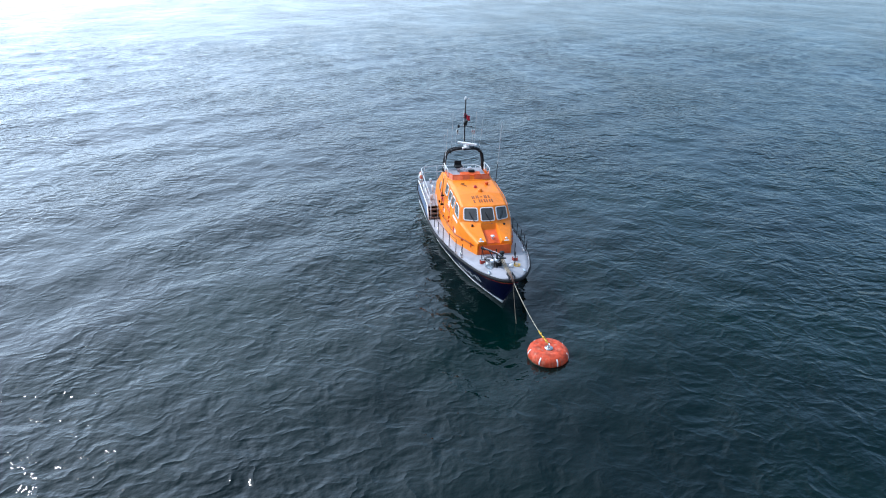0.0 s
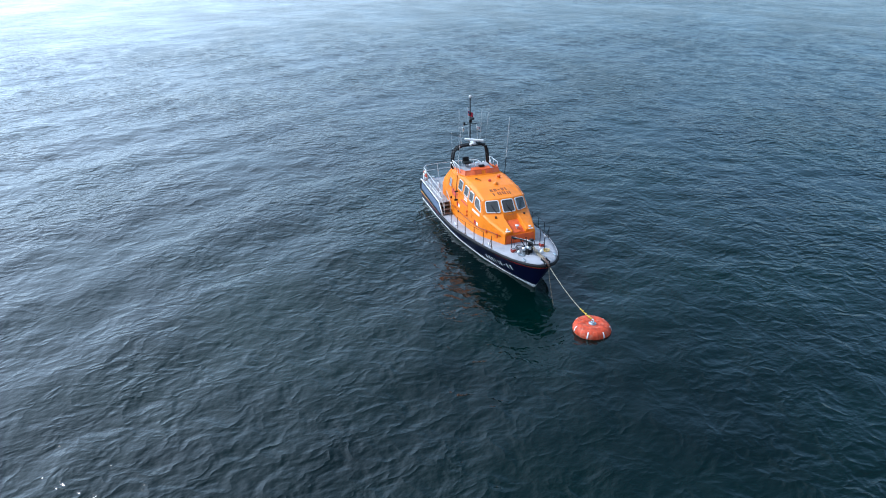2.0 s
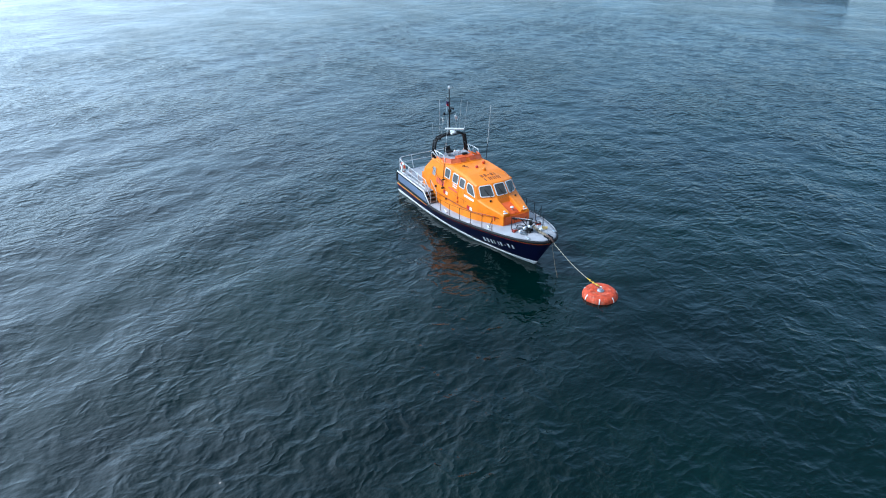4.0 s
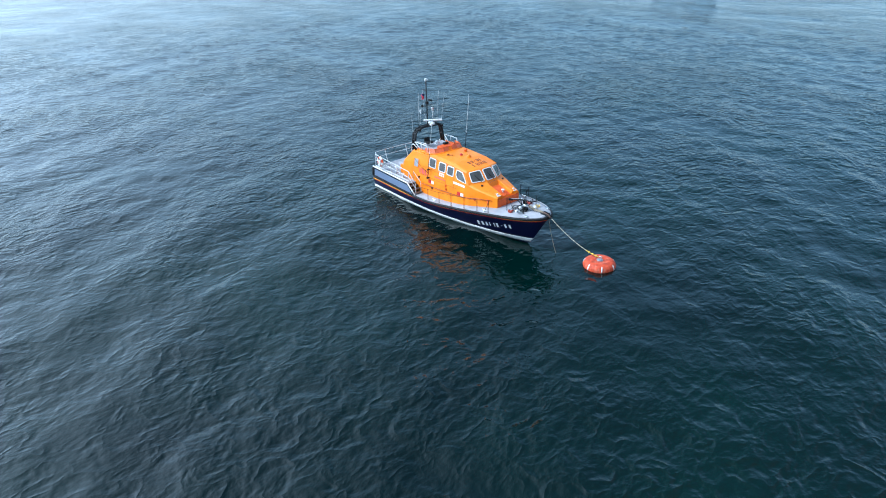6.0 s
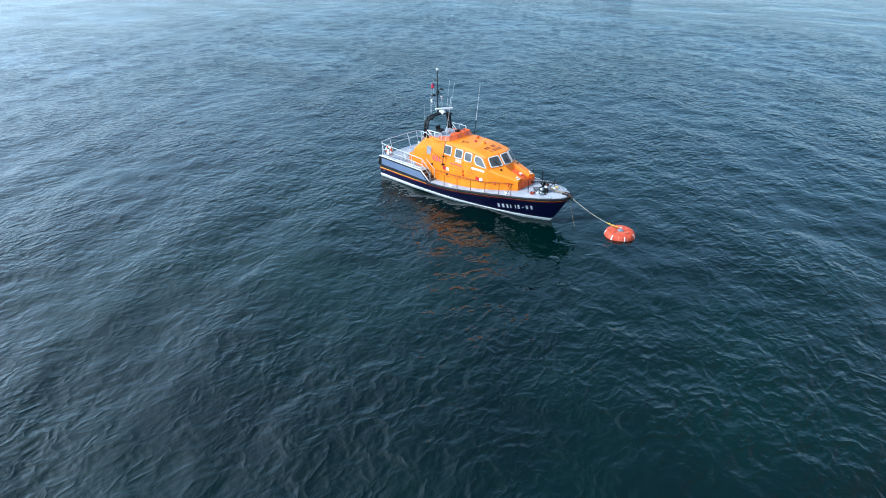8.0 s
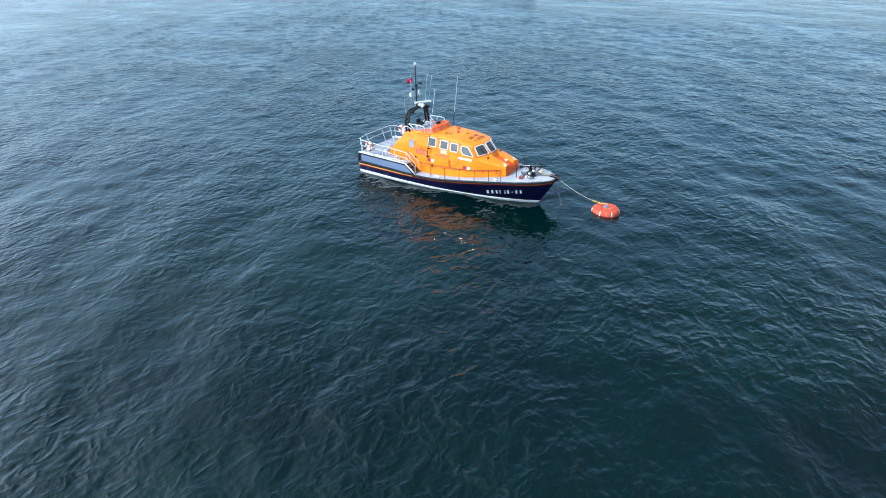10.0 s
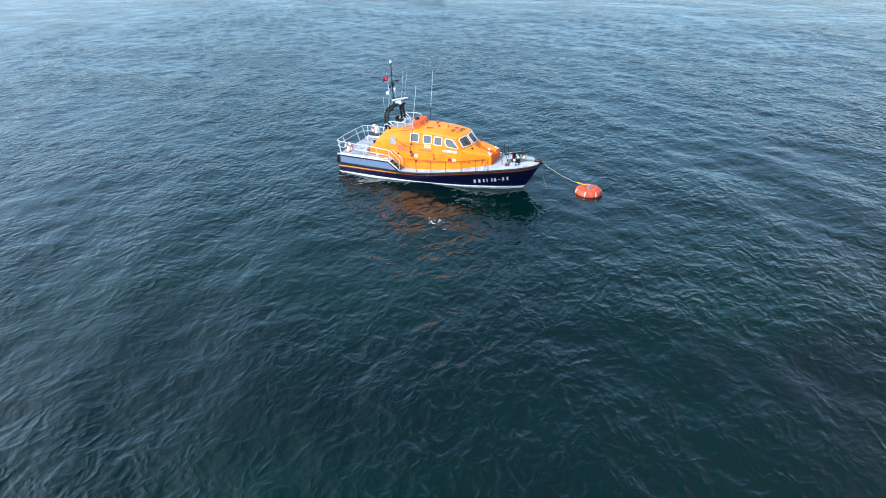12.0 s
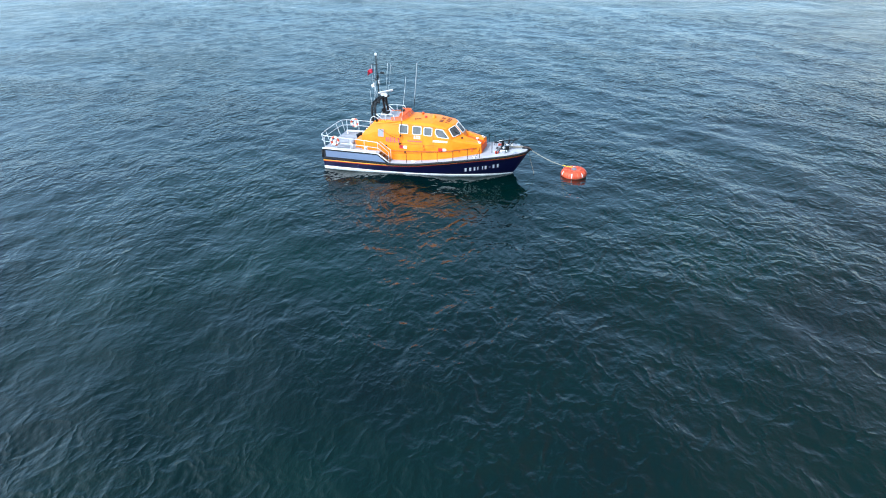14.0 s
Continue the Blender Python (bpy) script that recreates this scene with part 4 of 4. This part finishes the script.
# fairlead and hawser stowed along the bow
for k, y in enumerate((-0.07, 0.0, 0.07)):
    part("hawser", tube([(14.3, y, DZ(14.3) + 0.3), (14.9, y * 1.2, DZ(14.9) + 0.12), (15.6, y, DZ(15.6) + 0.1), (16.1, y * 0.8, 2.26)], 0.03, 6), OLD_ROPE, boat, "pale rope along the bow", smooth=True)
part("bow_roller", boxed((15.85, 0, 2.2), (0.6, 0.26, 0.1)), STEEL, boat, "steel bow roller", bevel=0.02)
part("bow_cheek", boxed((15.9, -0.15, 2.27), (0.5, 0.03, 0.18)), BLACK_PAINT, boat)
part("bow_cheek", boxed((15.9, 0.15, 2.27), (0.5, 0.03, 0.18)), BLACK_PAINT, boat)
part("chafe_sleeve", tube([(15.7, 0, 2.32), (16.15, 0, 2.28), (16.36, 0.03, 2.12)], 0.065, 8), BROWN, boat, "brown chafe sleeve", smooth=True)
for s in (-1, 1):
    for x in (12.3, 7.6):
        y = half_beam(x) - 0.28
        cl = part("mooring_cleat", boxed((x, s * y, sheer(x) + 0.09), (0.14, 0.08, 0.12)), WHITE, boat, "white mooring cleat", bevel=0.015)
        part("cleat_horn", tube([(x - 0.2, s * y, sheer(x) + 0.17), (x, s * y, sheer(x) + 0.15), (x + 0.2, s * y, sheer(x) + 0.17)], 0.026, 6), WHITE, cl)
    part("fairlead", boxed((15.2, s * 0.95, sheer(15.2) + 0.07), (0.3, 0.14, 0.1)), STEEL, boat, "steel fairlead", bevel=0.03)
    # dark stanchions and lifeline along the side deck
    tops = []
    for x in (7.05, 8.3, 9.5, 10.7, 11.8, 12.7):
        y = half_beam(x) - 0.17
        z = sheer(x)
        st = part("stanchion", tube([(x, s * y, z - 0.02), (x, s * y, z + 0.86)], 0.021, 6), BLACK_PAINT, boat, "black deck stanchion")
        part("stanchion_foot", boxed((x, s * y, z + 0.025), (0.12, 0.1, 0.05)), STEEL, st)
        tops.append(Vector((x, s * y, z + 0.84)))
    part("lifeline", tube([Vector((5.9, s * 2.4, 1.75))] + tops[:5], 0.011, 5), BLACK, boat, "dark wire lifeline")
    x, y = 12.7, half_beam(12.7) - 0.17
    part("stanchion_brace", tube([(x, s * y, sheer(x) + 0.75), (x - 0.35, s * (y + 0.02), sheer(x))], 0.016, 5), BLACK_PAINT, boat)
    # white toe rail
    part("toe_rail", tube([(x, s * (half_beam(x) - 0.07), sheer(x) + 0.03) for x in (5.7, 7, 8.5, 10, 11.5, 12.8, 13.8, 14.6, 15.3)], 0.025, 6), DECK, boat, smooth=True)

# ---- after deck: white rails all round the stern ----
half = [(5.62, -2.42, 1.86), (4.72, -2.36, 2.55), (3.6, -2.36, 2.62), (2.4, -2.34, 2.66), (1.2, -2.3, 2.68), (0.15, -2.22, 2.7), (-0.2, -1.95, 2.71), (-0.3, -1.0, 2.71)]
full = half + [(x, -y, z) for x, y, z in half[::-1]]
part("stern_rail", tube(full, 0.026, 8), RAIL, boat, "white tubular stern rail", smooth=True)
low = [(x, y, z - 0.45 if x < 5 else z - 0.35) for x, y, z in half]
part("stern_rail", tube(low + [(x, -y, z) for x, y, z in low[::-1]], 0.022, 7), RAIL, boat, "white tubular lower rail", smooth=True)
for x, y, z in full:
    foot = (min(max(x, 0.05), 5.6), y, AFT_Z if x < 5 else 1.1)
    if abs(y) < 1.5:
        foot = (0.05, y, AFT_Z)
    part("rail_post", tube([foot, (x, y, z)], 0.023, 7), RAIL, boat, "white rail post")
for s in (-1, 1):
    part("step_rail", tube([(5.62, s * 1.95, 1.1), (5.6, s * 1.95, 1.9), (4.75, s * 1.95, 2.5), (4.72, s * 1.95, 1.7)], 0.024, 7), RAIL, boat, "white step handrail", smooth=True)
part("stern_locker", boxed((2.78, -0.95, 2.0), (0.62, 1.1, 0.66)), ORANGE, boat, "orange stern locker", bevel=0.04)
part("stern_locker", boxed((2.78, 0.95, 2.0), (0.62, 1.1, 0.66)), ORANGE, boat, "orange stern locker", bevel=0.04)
part("aft_door", boxed((3.1, 0.0, 2.3), (0.06, 0.66, 1.15)), WHITE, boat, "white aft cabin door", bevel=0.03)
for x, y in ((0.5, -1.6), (0.5, 1.6), (3.6, -2.05), (3.6, 2.05)):
    bollard = part("bollard", turned([(0.09, 0), (0.08, 0.24), (0.11, 0.26), (0.11, 0.31), (0, 0.32)], 12, centre=(x, y, AFT_Z)), RAIL, boat, "grey-white deck bollard", smooth=True)
    part("bollard_bar", tube([(x - 0.16, y, AFT_Z + 0.18), (x + 0.16, y, AFT_Z + 0.18)], 0.028, 6), RAIL, bollard)
part("deck_hatch", boxed((1.3, 0.0, AFT_Z + 0.04), (0.85, 0.85, 0.07)), DECK, boat, "grey flush deck hatch", bevel=0.02)
part("tow_post", turned([(0.14, 0), (0.12, 0.05), (0.1, 0.5), (0.15, 0.53), (0.15, 0.6), (0, 0.6)], 14, centre=(2.1, 0, AFT_Z)), BLACK_PAINT, boat, "black towing post", smooth=True)
for y, m in ((-0.75, DECK), (0.8, BLACK)):
    part("rope_reel", tube([(1.9, y - 0.25, AFT_Z + 0.24), (1.9, y + 0.25, AFT_Z + 0.24)], 0.2, 14), m, boat, "rope reel", smooth=True)
part("vent_pipe", tube([(2.3, 1.7, AFT_Z), (2.3, 1.7, AFT_Z + 0.45), (2.15, 1.7, AFT_Z + 0.55)], 0.07, 8), WHITE, boat, "white vent pipe", smooth=True)
part("vent_pipe", tube([(2.3, -1.75, AFT_Z), (2.3, -1.75, AFT_Z + 0.35), (2.15, -1.75, AFT_Z + 0.42)], 0.07, 8), WHITE, boat, "white vent pipe", smooth=True)


# ---- lifebuoys on the stern rail ----
def build_lifebuoy(place, turn):
    ring = tagged(new("lifebuoy"), "red and white lifebuoy hung on the white stern rail", "lifebuoy", "lifebuoys on the stern rail")
    for k in range(8):
        a0, a1 = k * math.pi / 4, (k + 1) * math.pi / 4
        pts = [(0.3 * math.cos(a), 0, 0.3 * math.sin(a)) for a in np.linspace(a0, a1, 6)]
        part("band" if k % 2 else "ring_segment", tube(pts, 0.088 if k % 2 else 0.085, 9), WHITE if k % 2 else BUOY, ring,
             "white band" if k % 2 else "faded red segment", smooth=True, shift=Vector())
    part("grab_line", tube([(0.41 * math.cos(a), 0.02, 0.41 * math.sin(a)) for a in np.linspace(0, 2 * math.pi, 20)[:-1]], 0.012, 5, closed=True), ROPE, ring, "pale grab line", shift=Vector())
    part("light_pouch", boxed((0.02, -0.09, -0.08), (0.2, 0.12, 0.42)), WHITE, ring, "white light pouch", bevel=0.03, shift=Vector())
    return ring, pose(*(Vector(place) - ROOT), 0, 0, turn)


lifebuoys = [build_lifebuoy((1.15, -2.42, 2.4), 0), build_lifebuoy((0.8, 2.42, 2.42), 180)]

# ---- mooring buoy and its rope ----
BUOY_AT = Vector((19.63, 0.93, -0.06))
buoy = tagged(new("mooring_buoy"), "round sun-bleached red-orange mooring buoy afloat", "buoy")
buoy.location = BUOY_AT
profile = [(0, 0.45), (0.18, 0.45), (0.26, 0.46), (0.42, 0.5), (0.58, 0.51), (0.74, 0.48), (0.86, 0.42), (0.94, 0.33), (0.985, 0.2), (0.985, 0.1), (0.96, 0.02)]
part("float_body", turned(profile + [(0.88, -0.15), (0.6, -0.35), (0, -0.38)], 48), BUOY, buoy, "bleached red-orange float body", smooth=True, shift=Vector())
part("weed_line", turned([(0.955, -0.1), (0.968, -0.02), (0.978, 0.03), (0.965, 0.05)], 48), WEED, buoy, "dark weed along the waterline", smooth=True, shift=Vector())
for k in range(7):
    a = radians(-95 + k * 51)
    outline = [(0.85, 0.435), (0.94, 0.335), (0.987, 0.2), (0.987, 0.1)]
    rows = [[Vector((r * math.cos(a + d), r * math.sin(a + d), z)) * 1.006 for d in (-0.035, 0.035)] for r, z in outline]
    part("reflective_strip", sheet(rows, 0.006), WHITE, buoy, "white reflective strip", smooth=True, shift=Vector())
part("top_plate", turned([(0.2, 0.42), (0.2, 0.49), (0.12, 0.53), (0, 0.53)], 18), STEEL, buoy, "grey steel top plate", shift=Vector())
part("mooring_eye", tube([(0.11 * math.cos(a), 0.0, 0.6 + 0.11 * math.sin(a)) for a in np.linspace(0, 2 * math.pi, 15)[:-1]], 0.03, 7, closed=True), STEEL, buoy, "steel mooring eye", smooth=True, shift=Vector())

EYE = BUOY_AT + Vector((-0.06, 0, 0.68))
BOW = Vector((16.3, 0.02, 2.16))
rope = tagged(new("mooring_rope"), "taut pale mooring rope from bow to buoy with yellow end", "rope")
rope.location = EYE
span = BOW - EYE
def sag(t):
    return span * t + Vector((0, 0, -0.95 * t ** 0.8 * (1 - t)))
part("rope_length", tube([sag(t) for t in np.linspace(0.24, 1.0, 18)], 0.018, 7), ROPE, rope, "pale twisted rope", smooth=True, shift=Vector())
part("rope_splice", tube([sag(t) for t in np.linspace(0.0, 0.26, 8)], 0.028, 7), YROPE, rope, "yellow spliced rope end", smooth=True, shift=Vector())
for t in (0.06, 0.13, 0.2):
    part("rope_knot", turned([(0, -0.05), (0.05, -0.03), (0.06, 0.01), (0.04, 0.06), (0, 0.07)], 9, centre=sag(t)), YROPE, rope, "yellow rope knot", smooth=True, shift=Vector())
part("slack_line", tube(arc((16.15, 0.08, 2.0), (16.35, 0.15, 0.9), (16.8, 0.25, -0.3), 8), 0.016, 6), OLD_ROPE, boat, "grey slack line hanging into the water", smooth=True)


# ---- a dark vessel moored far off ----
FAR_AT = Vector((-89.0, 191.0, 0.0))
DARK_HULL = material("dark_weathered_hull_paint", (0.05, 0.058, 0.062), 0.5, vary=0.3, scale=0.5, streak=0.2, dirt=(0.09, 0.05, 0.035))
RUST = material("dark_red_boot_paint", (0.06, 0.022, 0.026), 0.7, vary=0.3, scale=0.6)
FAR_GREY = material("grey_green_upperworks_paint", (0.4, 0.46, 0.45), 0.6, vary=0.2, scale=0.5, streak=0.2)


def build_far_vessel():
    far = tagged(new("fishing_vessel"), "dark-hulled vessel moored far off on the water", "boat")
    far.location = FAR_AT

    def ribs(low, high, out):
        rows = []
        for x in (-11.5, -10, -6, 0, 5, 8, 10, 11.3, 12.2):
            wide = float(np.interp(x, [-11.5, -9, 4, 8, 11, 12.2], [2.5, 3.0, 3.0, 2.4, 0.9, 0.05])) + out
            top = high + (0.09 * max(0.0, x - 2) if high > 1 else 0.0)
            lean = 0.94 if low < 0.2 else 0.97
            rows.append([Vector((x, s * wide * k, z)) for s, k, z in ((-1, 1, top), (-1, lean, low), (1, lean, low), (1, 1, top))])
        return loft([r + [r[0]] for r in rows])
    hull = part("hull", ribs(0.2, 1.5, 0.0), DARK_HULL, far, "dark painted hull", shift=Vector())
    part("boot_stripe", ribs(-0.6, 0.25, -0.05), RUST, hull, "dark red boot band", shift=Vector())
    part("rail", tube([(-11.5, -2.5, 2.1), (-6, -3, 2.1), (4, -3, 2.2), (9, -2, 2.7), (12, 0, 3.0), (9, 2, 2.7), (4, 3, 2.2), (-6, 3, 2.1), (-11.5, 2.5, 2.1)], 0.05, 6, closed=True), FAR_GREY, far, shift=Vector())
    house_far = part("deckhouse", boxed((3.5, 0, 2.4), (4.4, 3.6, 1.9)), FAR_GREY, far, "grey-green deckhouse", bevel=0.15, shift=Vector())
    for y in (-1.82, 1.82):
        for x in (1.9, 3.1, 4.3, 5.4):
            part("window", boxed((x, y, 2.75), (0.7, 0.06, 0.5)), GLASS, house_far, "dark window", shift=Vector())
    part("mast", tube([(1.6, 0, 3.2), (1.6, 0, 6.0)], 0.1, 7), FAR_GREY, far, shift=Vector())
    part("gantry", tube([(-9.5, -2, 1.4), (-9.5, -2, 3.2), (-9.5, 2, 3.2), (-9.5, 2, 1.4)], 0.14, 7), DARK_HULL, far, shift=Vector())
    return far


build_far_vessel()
# Boat's swell: seconds, heave in metres, bow-up pitch and roll in degrees
SWELL = [
    (0.0, 0.024, 0.22, -0.55),
    (0.5, 0.070, 0.01, -0.27),
    (1.0, 0.015, 0.33, -0.29),
    (1.5, -0.027, 0.54, 0.41),
    (2.0, -0.045, 0.37, 0.60),
    (2.5, 0.049, -0.16, 0.22),
    (3.0, 0.028, 0.06, 0.15),
    (3.7, -0.010, 0.45, -0.20),
    (4.4, 0.010, -0.20, 0.15),
    (5.0, 0.050, -0.35, 0.00),
    (5.5, 0.067, 0.03, -0.03),
    (6.0, 0.066, 0.74, 0.26),
    (6.5, 0.044, 0.99, 0.48),
    (7.0, 0.018, 0.61, 0.01),
    (7.5, 0.006, -0.20, -0.62),
    (8.1, 0.000, -0.50, -0.40),
    (8.8, -0.020, 0.35, 0.20),
    (9.4, -0.010, 0.25, 0.35),
    (10.0, -0.009, -0.44, 0.25),
    (10.5, 0.007, -0.61, -0.48),
    (11.0, -0.008, -0.23, -0.53),
    (11.5, -0.019, 0.54, 0.17),
    (12.0, -0.088, 0.59, 0.42),
    (12.5, -0.104, -0.33, 0.46),
    (13.0, -0.033, -1.08, 0.29),
    (13.5, -0.019, -0.84, -0.06),
    (14.0, -0.054, -0.25, -0.13),
]


def boat_pose(heave, pitch, roll):
    return pose(ROOT.x, ROOT.y, heave, roll, 0, 0) @ pose(0, 0, 0, 0, -pitch, 0)


def motions():
    drift = Vector((math.cos(radians(WAVE_HEADING)), math.sin(radians(WAVE_HEADING)), 0)) * 0.5
    walk(sea, [(t, Matrix.Translation(drift * (t - 7))) for t in (0, 7, 14)])
    walk(boat, [(t, boat_pose(h, p, r)) for t, h, p, r in SWELL])
    # the ensign swings with the breeze, in the boat's own space
    turns = ((0, 75), (1, 62), (2, 95), (3, 100), (4.2, 120), (5.5, 138), (6.5, 160), (7.5, 150), (8.6, 175), (10, 195), (11, 185), (12, 205), (13, 190), (14, 208))
    walk(ensign, [(t, pose(*(HOIST - ROOT), 0, 0, a)) for t, a in turns])
    for ring, local in lifebuoys:
        walk(ring, [(t, boat_pose(h, p, r) @ local) for t, h, p, r in SWELL])
    rows = [(k * 0.7, 0.03 * math.sin(k * 1.7), 1.6 * math.sin(k * 1.3), 1.4 * math.cos(k * 1.1)) for k in range(21)]
    walk(buoy, [(t, pose(BUOY_AT.x, BUOY_AT.y, BUOY_AT.z + h, a, b, 0)) for t, h, a, b in rows])
    # the rope swings about its eye so that its other end stays at the bow
    for_rope = []
    for t, h, p, r in SWELL:
        end = boat_pose(h, p, r) @ (BOW - ROOT)
        turn = span.rotation_difference(end - EYE)
        for_rope.append((t, Matrix.Translation(EYE) @ turn.to_matrix().to_4x4()))
    walk(rope, for_rope)


motions()
